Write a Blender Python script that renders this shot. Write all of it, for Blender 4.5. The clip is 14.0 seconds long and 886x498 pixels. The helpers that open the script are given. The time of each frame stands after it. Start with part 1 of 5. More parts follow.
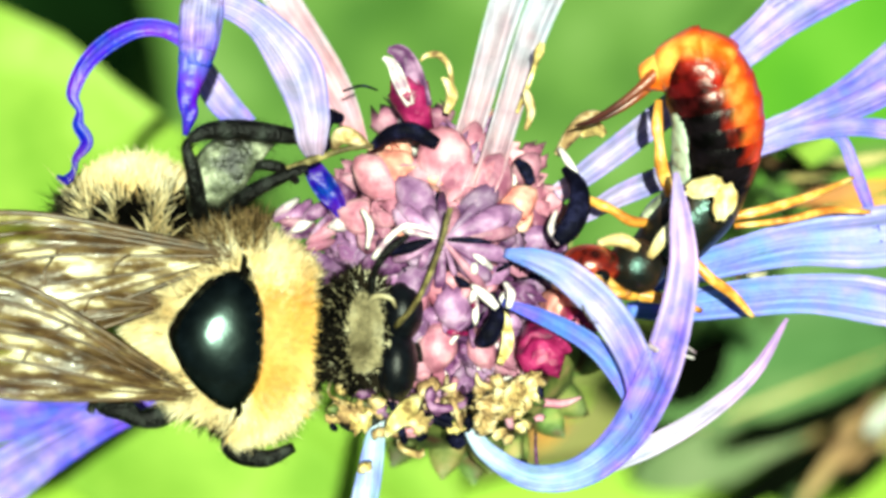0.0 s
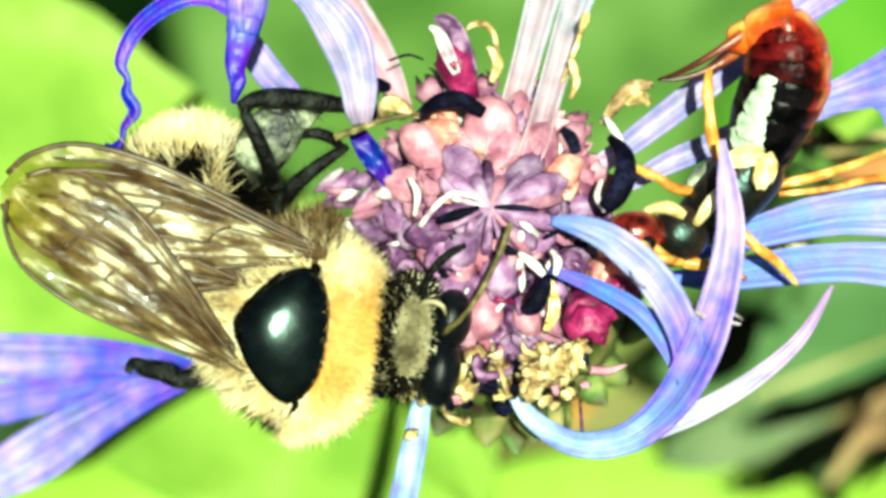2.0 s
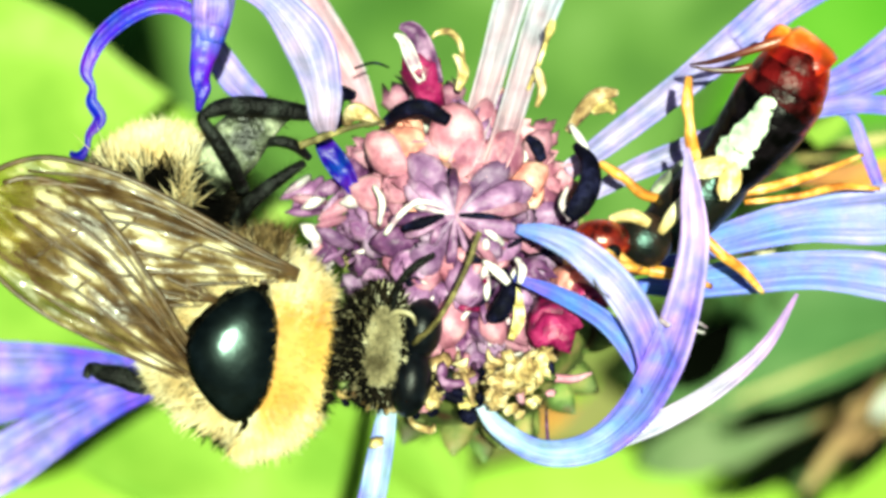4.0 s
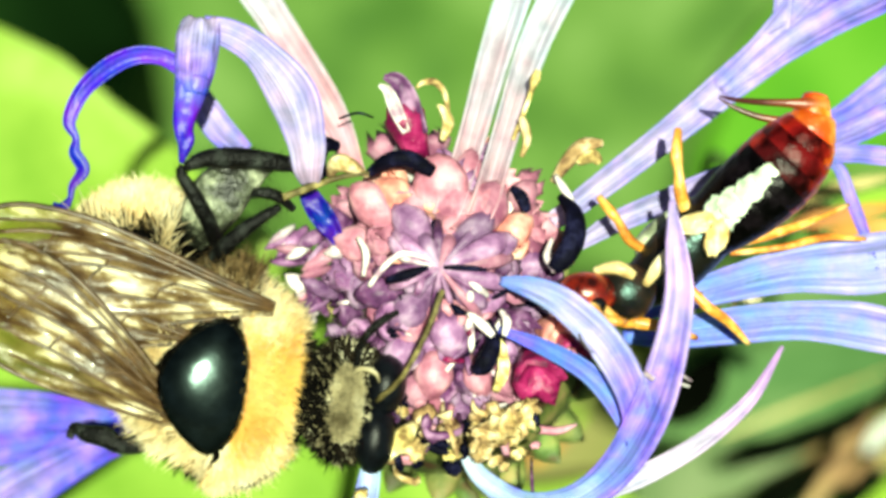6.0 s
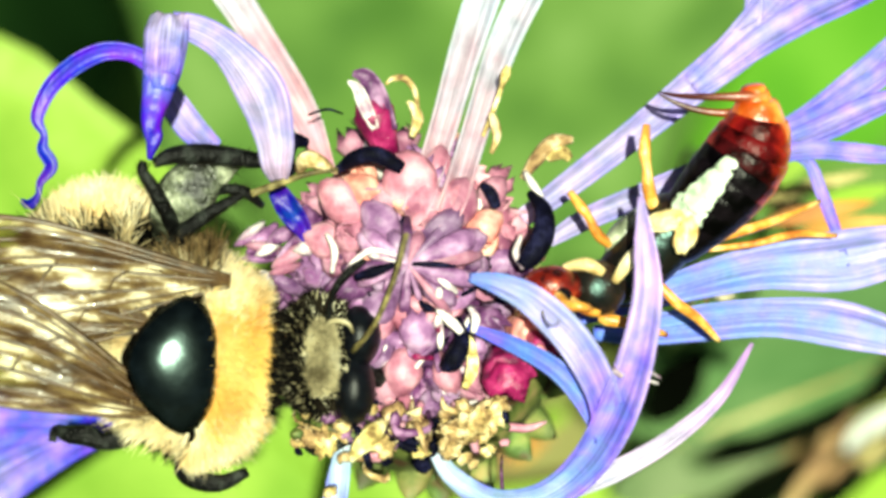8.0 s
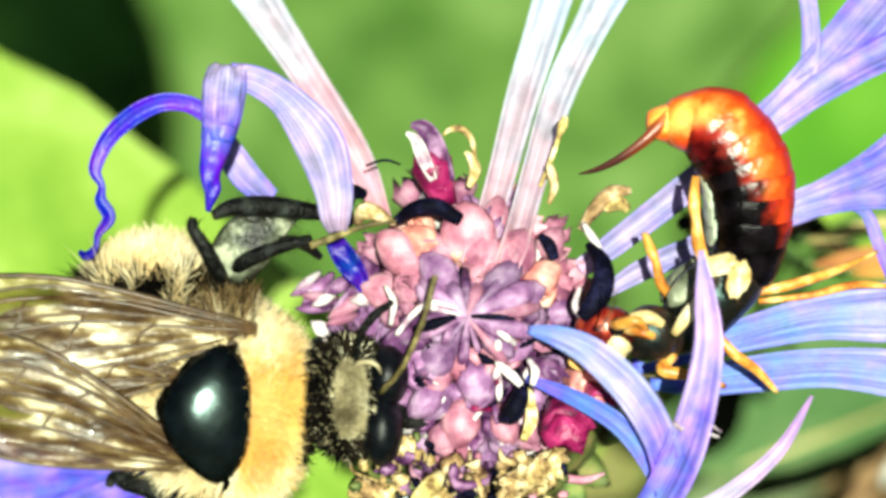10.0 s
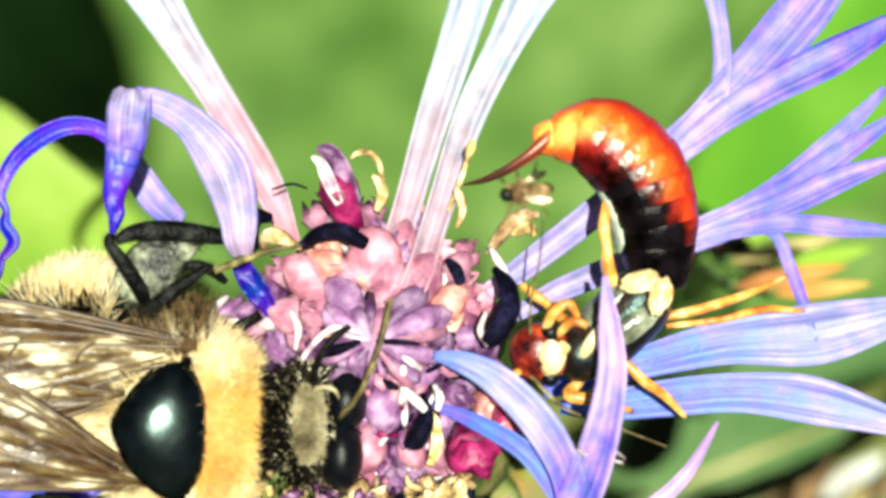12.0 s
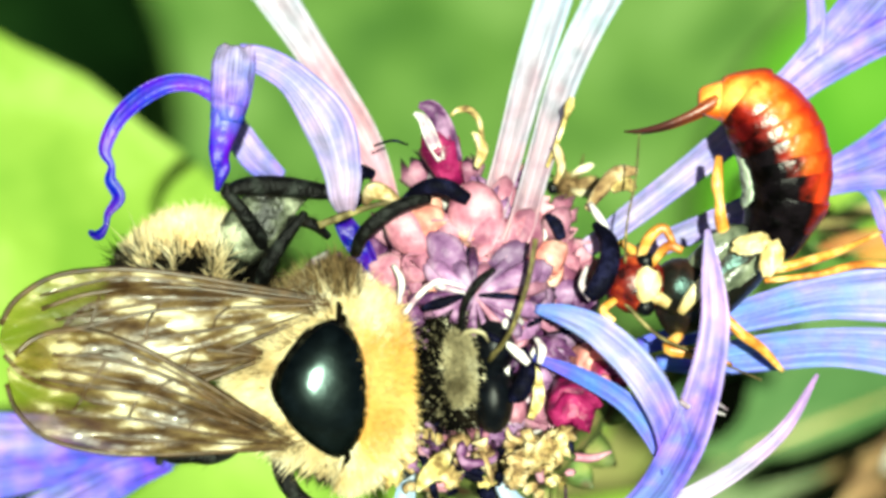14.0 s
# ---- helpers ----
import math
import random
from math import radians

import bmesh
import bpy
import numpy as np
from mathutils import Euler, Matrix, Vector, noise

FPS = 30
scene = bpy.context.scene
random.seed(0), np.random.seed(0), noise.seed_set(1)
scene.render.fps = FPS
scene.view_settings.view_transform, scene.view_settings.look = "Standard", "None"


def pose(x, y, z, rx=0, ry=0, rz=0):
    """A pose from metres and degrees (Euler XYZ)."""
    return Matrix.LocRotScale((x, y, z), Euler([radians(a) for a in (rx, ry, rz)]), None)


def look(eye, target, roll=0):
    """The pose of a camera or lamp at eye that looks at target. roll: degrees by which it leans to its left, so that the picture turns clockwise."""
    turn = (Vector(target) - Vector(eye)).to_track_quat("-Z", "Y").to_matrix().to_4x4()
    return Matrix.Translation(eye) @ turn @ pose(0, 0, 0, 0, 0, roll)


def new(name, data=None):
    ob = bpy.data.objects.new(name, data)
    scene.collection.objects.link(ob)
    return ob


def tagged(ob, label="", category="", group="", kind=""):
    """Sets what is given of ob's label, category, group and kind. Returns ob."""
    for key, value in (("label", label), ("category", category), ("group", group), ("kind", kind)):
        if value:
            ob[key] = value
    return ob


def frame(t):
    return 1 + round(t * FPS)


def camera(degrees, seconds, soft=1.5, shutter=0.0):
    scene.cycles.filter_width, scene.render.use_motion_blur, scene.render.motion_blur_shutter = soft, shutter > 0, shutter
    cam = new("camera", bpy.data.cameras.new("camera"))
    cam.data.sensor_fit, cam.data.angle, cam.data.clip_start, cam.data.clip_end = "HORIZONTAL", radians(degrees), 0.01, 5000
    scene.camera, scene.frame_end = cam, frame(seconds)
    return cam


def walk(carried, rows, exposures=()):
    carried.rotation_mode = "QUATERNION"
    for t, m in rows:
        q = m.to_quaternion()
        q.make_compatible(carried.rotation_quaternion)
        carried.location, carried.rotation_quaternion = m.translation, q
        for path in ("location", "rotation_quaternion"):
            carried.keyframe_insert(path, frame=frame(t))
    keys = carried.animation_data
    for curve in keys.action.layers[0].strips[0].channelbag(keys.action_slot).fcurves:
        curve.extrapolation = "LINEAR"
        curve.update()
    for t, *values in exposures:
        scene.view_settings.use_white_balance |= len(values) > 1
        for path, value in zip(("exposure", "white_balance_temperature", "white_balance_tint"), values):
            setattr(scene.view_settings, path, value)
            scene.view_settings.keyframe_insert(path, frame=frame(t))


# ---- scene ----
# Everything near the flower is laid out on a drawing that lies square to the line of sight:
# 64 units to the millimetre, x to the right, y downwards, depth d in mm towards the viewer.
UNITS, DIST, MM = 64.0, 70.0, 0.001
TILT = radians(32)
HEAD = Matrix.Translation((0, 0, 0.40)) @ Matrix.Rotation(math.pi / 2 - TILT, 4, "X")


def at(x, y, d=0.0):
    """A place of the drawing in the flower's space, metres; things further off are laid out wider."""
    s = (DIST - d) / DIST
    return Vector(((x - 784) / UNITS * s, (441 - y) / UNITS * s, d)) * MM


# ---- camera: a hand-held macro lens that drifts sideways and up ----
cam = camera(19.86, 14.0, soft=3.4)
FOCUS = 1.0
cam.data.dof.use_dof = True
cam.data.dof.focus_distance = (DIST - FOCUS) * MM
cam.data.dof.aperture_fstop = 54


def eye(dx, dy, zoom=0.0):
    return HEAD @ Matrix.Translation(Vector((-dx / UNITS, dy / UNITS, DIST * (1 - zoom))) * MM)


walk(cam, [
    (0.0, eye(0, 0)), (0.5, eye(123.6, 5.6, -.005)), (1.0, eye(133.9, 48.5, -.001)), (1.5, eye(108.5, -3, .002)),
    (2.0, eye(81, -56, -.005)), (2.3, eye(107, -48, -.004)), (2.5, eye(156, -87, -.004)), (3.0, eye(88, -50, -.004)), (3.2, eye(40.4, -51, -.002)),
    (4.2, eye(20, -38, -.005)), (5.3, eye(34, -4.3, -.008)), (5.5, eye(35.6, 15.8, -.006)), (6.0, eye(-7, 47.8, -.001)), (6.5, eye(53.2, 60.1, .002)),
    (7.0, eye(9.9, 42, .002)), (7.5, eye(-56.7, 2.3, .002)), (7.7, eye(-64.8, 26.9, .002)), (8.7, eye(-40, 50, .002)),
    (9.8, eye(6.6, 82.5, .003)), (10.0, eye(40.6, 131.6, .003)), (10.5, eye(61.8, 254.5, .003)), (11.0, eye(17, 246, .001)),
    (11.5, eye(-91, 238, .004)), (12.0, eye(-122, 174, .008)), (12.5, eye(-77, 177, .008)), (13.0, eye(23, 109, .005)),
    (13.5, eye(60, 65, .002)), (14.0, eye(54, 96, -.003))],
    exposures=[(0, 1.2, 6450, -22), (3, 1.24, 6450, -27), (5.5, 1.2, 6850, -23), (7.5, 1.2, 6850, -18), (9.8, 1.12, 6400, -10), (10.5, 1.14, 6400, -7), (12.5, 1.16, 6450, -1), (13.2, 1.16, 6450, -15), (14, 1.16, 6450, -18)])

# ---- daylight: a high clear sun over a blue sky ----
SUN = (HEAD.to_3x3() @ Vector((0.055, 0.05, 0.99))).normalized()
world = bpy.data.worlds.new("sky")
scene.world = world
world.use_nodes = True
wn = world.node_tree.nodes
sky = wn.new("ShaderNodeTexSky")
sky.sky_type, sky.sun_disc = "NISHITA", False
sky.sun_elevation = math.asin(SUN.z)
sky.sun_rotation = math.atan2(SUN.x, SUN.y)
wn["Background"].inputs["Strength"].default_value = 0.014
world.node_tree.links.new(sky.outputs[0], wn["Background"].inputs["Color"])
sun = new("sun", bpy.data.lights.new("sun", "SUN"))
sun.data.energy, sun.data.angle, sun.data.color = 5.0, radians(0.6), (1.0, 0.94, 0.82)
sun.matrix_world = look(SUN * 2, (0, 0, 0))


# ---- materials ----
def material(name, colours, scale=3000.0, detail=6.0, rough=0.5, bump=0.0, coat=0.0, trans=0.0, along=None,
             sheen=0.0, spread=0.0, stretch=(1, 1, 1), bump_scale=None, spec=0.5, veins=0.0):
    """A surface whose colour runs through `colours` by noise, or, with along, by the petal's own length."""
    m = bpy.data.materials.new(name)
    m.use_nodes = True
    nt = m.node_tree
    n, l = nt.nodes, nt.links
    b = n["Principled BSDF"]
    co = n.new("ShaderNodeTexCoord")
    mp = n.new("ShaderNodeMapping")
    mp.inputs["Scale"].default_value = stretch
    l.new(co.outputs["Object"], mp.inputs["Vector"])
    big = n.new("ShaderNodeTexNoise")
    big.inputs["Scale"].default_value, big.inputs["Detail"].default_value = scale, detail
    l.new(mp.outputs[0], big.inputs["Vector"])
    ramp = n.new("ShaderNodeValToRGB")
    e = ramp.color_ramp.elements
    while len(e) < len(colours):
        e.new(0.5)
    lo, hi = (0.0, 1.0) if along else (0.33, 0.67)
    for i, c in enumerate(colours):
        e[i].position = lo + (hi - lo) * i / max(1, len(colours) - 1)
        e[i].color = (*c, 1)
    last = ramp.outputs["Color"]
    if along:
        uv = n.new("ShaderNodeUVMap")
        sep = n.new("ShaderNodeSeparateXYZ")
        l.new(uv.outputs[0], sep.inputs[0])
        mix = n.new("ShaderNodeMath")
        mix.operation = "MULTIPLY_ADD"
        mix.inputs[1].default_value = 0.6
        l.new(big.outputs["Fac"], mix.inputs[0])
        off = n.new("ShaderNodeMath")
        off.operation = "SUBTRACT"
        off.inputs[1].default_value = 0.3
        l.new(sep.outputs["X"], off.inputs[0])
        l.new(off.outputs[0], mix.inputs[2])
        rim = n.new("ShaderNodeMath")
        rim.operation = "MULTIPLY_ADD"
        rim.inputs[1].default_value, rim.inputs[2].default_value = 2.0, -1.0
        l.new(sep.outputs["Y"], rim.inputs[0])
        rim_abs = n.new("ShaderNodeMath")
        rim_abs.operation = "ABSOLUTE"
        l.new(rim.outputs[0], rim_abs.inputs[0])
        rim_pow = n.new("ShaderNodeMath")
        rim_pow.operation = "POWER"
        rim_pow.inputs[1].default_value = 4.0
        l.new(rim_abs.outputs[0], rim_pow.inputs[0])
        rim_add = n.new("ShaderNodeMath")
        rim_add.operation = "MULTIPLY_ADD"
        rim_add.inputs[1].default_value = 0.16 if veins > 0.2 else 0.0
        l.new(rim_pow.outputs[0], rim_add.inputs[0])
        l.new(mix.outputs[0], rim_add.inputs[2])
        l.new(rim_add.outputs[0], ramp.inputs["Fac"])
        # fine veins that run along the blade
        st = n.new("ShaderNodeMapping")
        st.inputs["Scale"].default_value = (1.8, 7.5, 1)
        l.new(uv.outputs[0], st.inputs["Vector"])
        vein = n.new("ShaderNodeTexNoise")
        vein.inputs["Scale"].default_value, vein.inputs["Detail"].default_value = 1.7, 6
        l.new(st.outputs[0], vein.inputs["Vector"])
        vr = n.new("ShaderNodeMapRange")
        vr.inputs["From Min"].default_value, vr.inputs["From Max"].default_value = 0.35, 0.65
        vr.inputs["To Min"].default_value, vr.inputs["To Max"].default_value = 1 - veins, 1 + veins * 0.5
        l.new(vein.outputs["Fac"], vr.inputs["Value"])
        sc = n.new("ShaderNodeVectorMath")
        sc.operation = "SCALE"
        l.new(last, sc.inputs[0])
        l.new(vr.outputs[0], sc.inputs["Scale"])
        last = sc.outputs[0]
        if veins > 0.2:
            mot = n.new("ShaderNodeTexNoise")
            mot.inputs["Scale"].default_value, mot.inputs["Detail"].default_value = 1500, 4
            l.new(mp.outputs[0], mot.inputs["Vector"])
            tint = n.new("ShaderNodeHueSaturation")
            for pin, lo2, hi2 in (("Hue", 0.475, 0.525), ("Value", 0.8, 1.15)):
                rg = n.new("ShaderNodeMapRange")
                rg.inputs["From Min"].default_value, rg.inputs["From Max"].default_value = 0.3, 0.7
                rg.inputs["To Min"].default_value, rg.inputs["To Max"].default_value = lo2, hi2
                l.new(mot.outputs["Fac"], rg.inputs["Value"])
                l.new(rg.outputs[0], tint.inputs[pin])
            tint.inputs["Saturation"].default_value = 1.12
            l.new(last, tint.inputs["Color"])
            last = tint.outputs["Color"]
    else:
        l.new(big.outputs["Fac"], ramp.inputs["Fac"])
    if spread:
        info = n.new("ShaderNodeObjectInfo")
        hsv = n.new("ShaderNodeHueSaturation")
        mr = n.new("ShaderNodeMapRange")
        mr.inputs["To Min"].default_value, mr.inputs["To Max"].default_value = 1 - spread, 1 + spread
        l.new(info.outputs["Random"], mr.inputs["Value"])
        l.new(mr.outputs[0], hsv.inputs["Value"])
        hu = n.new("ShaderNodeMapRange")
        hu.inputs["To Min"].default_value, hu.inputs["To Max"].default_value = 0.5 - spread * 0.06, 0.5 + spread * 0.06
        l.new(info.outputs["Random"], hu.inputs["Value"])
        l.new(hu.outputs[0], hsv.inputs["Hue"])
        l.new(last, hsv.inputs["Color"])
        last = hsv.outputs["Color"]
    l.new(last, b.inputs["Base Color"])
    b.inputs["Roughness"].default_value = rough
    b.inputs["Specular IOR Level"].default_value = spec
    b.inputs["Coat Weight"].default_value = coat
    b.inputs["Coat Roughness"].default_value = 0.08
    b.inputs["Sheen Weight"].default_value = sheen
    if bump:
        fine = n.new("ShaderNodeTexNoise")
        fine.inputs["Scale"].default_value = bump_scale or scale * 4
        fine.inputs["Detail"].default_value = 4
        l.new(mp.outputs[0], fine.inputs["Vector"])
        bp = n.new("ShaderNodeBump")
        bp.inputs["Strength"].default_value, bp.inputs["Distance"].default_value = bump, 0.0001
        l.new(fine.outputs["Fac"], bp.inputs["Height"])
        l.new(bp.outputs[0], b.inputs["Normal"])
    if trans:
        tr = n.new("ShaderNodeBsdfTranslucent")
        l.new(last, tr.inputs["Color"])
        mx = n.new("ShaderNodeMixShader")
        mx.inputs["Fac"].default_value = trans
        l.new(b.outputs[0], mx.inputs[1])
        l.new(tr.outputs[0], mx.inputs[2])
        l.new(mx.outputs[0], n["Material Output"].inputs["Surface"])
    return m


PETAL = material("petal", [(.50, .34, .47), (.50, .44, .71), (.35, .30, .76), (.18, .15, .70), (.045, .035, .45)], 900, rough=0.5, bump=0.35, trans=0.3, along=True, veins=0.5, bump_scale=6000, spec=0.3)
PETAL_LOOP = material("blue_to_lilac_petal", [(.76, .82, .90), (.54, .65, .92), (.28, .33, .86), (.26, .20, .78), (.56, .42, .84), (.60, .45, .86)], 900, rough=0.5, bump=0.35, trans=0.3, along=True, veins=0.5, bump_scale=6000, spec=0.3)
PETAL_OVER = material("lilac_lobe", [(.20, .14, .72), (.36, .30, .84), (.52, .48, .87), (.46, .48, .88), (.26, .36, .87)], 900, rough=0.5, bump=0.35, trans=0.3, along=True, veins=0.5, bump_scale=6000, spec=0.3)
PETAL_SKY = material("sky_blue_petal", [(.17, .20, .74), (.20, .27, .80), (.25, .31, .80), (.36, .36, .80), (.46, .42, .80)], 900, rough=0.5, bump=0.35, trans=0.3, along=True, veins=0.5, bump_scale=6000, spec=0.3)
PETAL_PINK = material("pink_tipped_petal", [(.44, .52, .86), (.64, .60, .76), (.62, .48, .74), (.50, .30, .64)], 900, rough=0.5, bump=0.35, trans=0.3, along=True, veins=0.5, bump_scale=6000, spec=0.3)
LOBE_DEEP = material("deep_blue_petal", [(.24, .18, .70), (.075, .045, .50), (.018, .010, .26)], 1500, rough=0.45, bump=0.3, trans=0.2, along=True, veins=0.35)
PETAL_WHITE = material("white_strap_petal", [(.66, .32, .38), (.66, .42, .52), (.60, .55, .67), (.55, .61, .76), (.48, .51, .80)], 900, rough=0.5, bump=0.35, trans=0.3, along=True, veins=0.5, bump_scale=6000, spec=0.3)
FLORET = [material("pink_floret", [(.25, .075, .14), (.44, .18, .27), (.62, .34, .43)], 1600, rough=0.45, bump=0.4, trans=0.2, spread=0.3, spec=0.3),
          material("mauve_floret", [(.12, .045, .14), (.27, .135, .29), (.48, .32, .50)], 1700, rough=0.45, bump=0.4, trans=0.2, spread=0.3, spec=0.3),
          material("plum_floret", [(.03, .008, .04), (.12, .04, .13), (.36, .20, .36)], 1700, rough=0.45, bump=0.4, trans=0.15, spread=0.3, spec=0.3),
          material("salmon_floret", [(.46, .12, .12), (.72, .30, .26), (.88, .58, .50)], 1600, rough=0.45, bump=0.4, trans=0.2, spread=0.25, spec=0.3)]
CRIMSON = material("crimson_floret", [(.06, .001, .025), (.23, .005, .075), (.40, .03, .15)], 1700, rough=0.36, bump=0.7, trans=0.12)
WHITE_TIP = material("white_floret", [(.40, .26, .36), (.72, .64, .66), (.88, .84, .82)], 2200, rough=0.45, trans=0.2, spread=0.2)
ANTHER = material("navy_anther", [(.001, .001, .004), (.002, .002, .009), (.010, .010, .035)], 2500, rough=0.6, bump=0.6, spec=0.05)
POLLEN = material("cream_pollen", [(.12, .06, .02), (.44, .31, .12), (.80, .69, .42)], 2600, rough=0.8, bump=0.8, spread=0.3)
BRACT = material("green_bract", [(.05, .025, .008), (.05, .08, .015), (.14, .17, .04), (.30, .24, .09)], 900, rough=0.6, bump=0.5, spread=0.3)
STEM = material("stem", [(.06, .12, .03), (.14, .22, .06)], 600, rough=0.6, bump=0.4, stretch=(1, 1, .1))
FUR_GOLD = material("golden_hair", [(.84, .48, .10), (.92, .62, .20), (.97, .78, .38)], 400, rough=0.6, trans=0.45, spec=0.2)
FUR_CREAM = material("cream_hair", [(.66, .48, .22), (.88, .75, .46), (.96, .90, .70)], 700, rough=0.6, trans=0.45, spec=0.2)
FUR_DARK = material("black_hair", [(.0008, .0008, .0008), (.003, .0025, .002), (.018, .014, .009)], 900, rough=0.8, spec=0.03)
FUR_BROWN = material("brown_hair", [(.06, .035, .012), (.16, .10, .04), (.34, .24, .11)], 900, rough=0.6, trans=0.15, spec=0.2)
FUR_OLIVE = material("olive_hair", [(.10, .08, .04), (.36, .31, .18), (.74, .69, .50)], 900, rough=0.6, trans=0.15, spec=0.2)
CUTICLE = material("black_cuticle", [(.0004, .0006, .001), (.001, .0015, .002), (.002, .003, .004)], 2500, rough=0.17, bump=0.12, bump_scale=1200, spec=0.22)
CUTICLE.node_tree.nodes["Principled BSDF"].inputs["Specular Tint"].default_value = (.72, 1, .96, 1)
SKIN = material("dark_skin", [(.0008, .0008, .0006), (.004, .003, .002)], 2500, rough=0.8, bump=0.3, spec=0.02)
EYE = material("compound_eye", [(.001, .001, .002), (.003, .004, .006)], 4000, rough=0.36, bump=0.15, bump_scale=20000, spec=0.15)
LEG_BEE = material("black_leg", [(.001, .001, .001), (.003, .003, .003), (.020, .023, .020)], 2200, rough=0.38, bump=0.9, spec=0.14)
# the pale stops put the shin's mottled sheen into its grey colour
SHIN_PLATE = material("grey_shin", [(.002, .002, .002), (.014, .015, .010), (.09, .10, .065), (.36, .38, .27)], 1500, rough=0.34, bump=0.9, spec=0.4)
VEIN = material("wing_vein", [(.03, .018, .008), (.09, .05, .02)], 2000, rough=0.4)
AMBER = material("amber_leg", [(.34, .10, .015), (.66, .30, .05), (.88, .58, .22)], 1700, rough=0.35, bump=0.3, trans=0.1)
PALE = material("pale_wing_case", [(.36, .24, .09), (.70, .56, .28), (.90, .82, .58)], 1100, rough=0.38, bump=0.6)
WING_CASE = material("tawny_wing_case", [(.42, .24, .07), (.74, .54, .24), (.90, .78, .46)], 1300, rough=0.35, bump=0.5)
RUST = material("rust_head", [(.015, .002, .002), (.13, .008, .005), (.40, .06, .018)], 1900, rough=0.26, bump=0.3)
DARK_SHELL = material("dark_shell", [(.002, .002, .002), (.008, .005, .004), (.03, .014, .01)], 1500, rough=0.32, bump=0.3, spec=0.4)
DARK_SHELL.node_tree.nodes["Principled BSDF"].inputs["Specular Tint"].default_value = (.6, 1, .95, 1)
FORCEPS = material("pincer_horn", [(.55, .18, .035), (.20, .035, .01), (.06, .012, .008), (.03, .006, .006)], 900, rough=0.35, bump=0.2, along=True, veins=0.1)
FEELER = material("feeler", [(.03, .02, .008), (.10, .08, .03), (.30, .25, .10)], 2500, rough=0.5, bump=0.4, spec=0.2)
FLY = material("fly_hair", [(.05, .028, .012), (.14, .085, .04), (.36, .25, .12)], 2500, rough=0.7, bump=0.5, spec=0.1)


def shell_material(name, back, dark_from, shine=0.12):
    """Earwig ring: dark on its back, red at the turn, glossy amber on the flank, red again below."""
    # the ramp's yellow end paints highlights into the amber
    m = material(name, [(.30, .012, .002), (.72, .12, .008), (.98, .52, .11)], 750, rough=0.3, bump=0.8, spec=0.9)
    n, l = m.node_tree.nodes, m.node_tree.links
    b = n["Principled BSDF"]
    last = b.inputs["Base Color"].links[0].from_socket
    co = n.new("ShaderNodeTexCoord")
    sep = n.new("ShaderNodeSeparateXYZ")
    l.new(co.outputs["Object"], sep.inputs[0])
    ns = n.new("ShaderNodeTexNoise")
    ns.noise_dimensions = "4D"
    ns.inputs["Scale"].default_value = 1100
    pick = n.new("ShaderNodeObjectInfo")
    far = n.new("ShaderNodeMath")
    far.operation = "MULTIPLY"
    far.inputs[1].default_value = 40
    l.new(pick.outputs["Random"], far.inputs[0])
    l.new(far.outputs[0], ns.inputs["W"])
    l.new(co.outputs["Object"], ns.inputs["Vector"])
    add = n.new("ShaderNodeMath")
    add.operation = "MULTIPLY_ADD"
    add.inputs[1].default_value = 0.0007
    l.new(ns.outputs["Fac"], add.inputs[0])
    l.new(sep.outputs["Z"], add.inputs[2])
    # red below narrows the amber to a painted highlight band
    low = n.new("ShaderNodeMapRange")
    low.inputs["From Min"].default_value, low.inputs["From Max"].default_value = -.45 * MM, .15 * MM
    l.new(add.outputs[0], low.inputs["Value"])
    belly = n.new("ShaderNodeMix")
    belly.data_type = "RGBA"
    belly.inputs["A"].default_value = (.34, .012, .004, 1)
    l.new(low.outputs[0], belly.inputs["Factor"])
    l.new(last, belly.inputs["B"])
    last = belly.outputs["Result"]
    for lo, hi, colour in ((-.65, .15, (.36, .014, .004)), (-.1, .5, back)):
        mr = n.new("ShaderNodeMapRange")
        mr.inputs["From Min"].default_value, mr.inputs["From Max"].default_value = (dark_from + lo) * MM, (dark_from + hi) * MM
        l.new(add.outputs[0], mr.inputs["Value"])
        mx = n.new("ShaderNodeMix")
        mx.data_type = "RGBA"
        l.new(mr.outputs[0], mx.inputs["Factor"])
        l.new(last, mx.inputs["A"])
        spots = n.new("ShaderNodeTexNoise")
        spots.noise_dimensions = "4D"
        spots.inputs["Scale"].default_value, spots.inputs["Detail"].default_value = 1700, 5
        l.new(far.outputs[0], spots.inputs["W"])
        l.new(co.outputs["Object"], spots.inputs["Vector"])
        mottle = n.new("ShaderNodeValToRGB")
        mottle.color_ramp.elements[0].position, mottle.color_ramp.elements[1].position = 0.40, 0.62
        mottle.color_ramp.elements[0].color = (*(c * 0.12 for c in colour), 1)
        mottle.color_ramp.elements[1].color = (*(c * 1.5 for c in colour), 1)
        l.new(spots.outputs["Fac"], mottle.inputs["Fac"])
        l.new(mottle.outputs["Color"], mx.inputs["B"])
        last = mx.outputs["Result"]
    l.new(last, b.inputs["Base Color"])
    dull = n.new("ShaderNodeMapRange")
    dull.inputs["To Min"].default_value, dull.inputs["To Max"].default_value = 0.7, shine
    l.new(mr.outputs[0], dull.inputs["Value"])
    l.new(dull.outputs[0], b.inputs["Specular IOR Level"])
    return m


RINGS = [shell_material("earwig_ring", (.003 + .026 * max(0, i - 4), .002, .003), (-.85, -.6, -.1, .35, .58, .68, .72, .74, 1.15, 1.7)[i], .08) for i in range(10)]


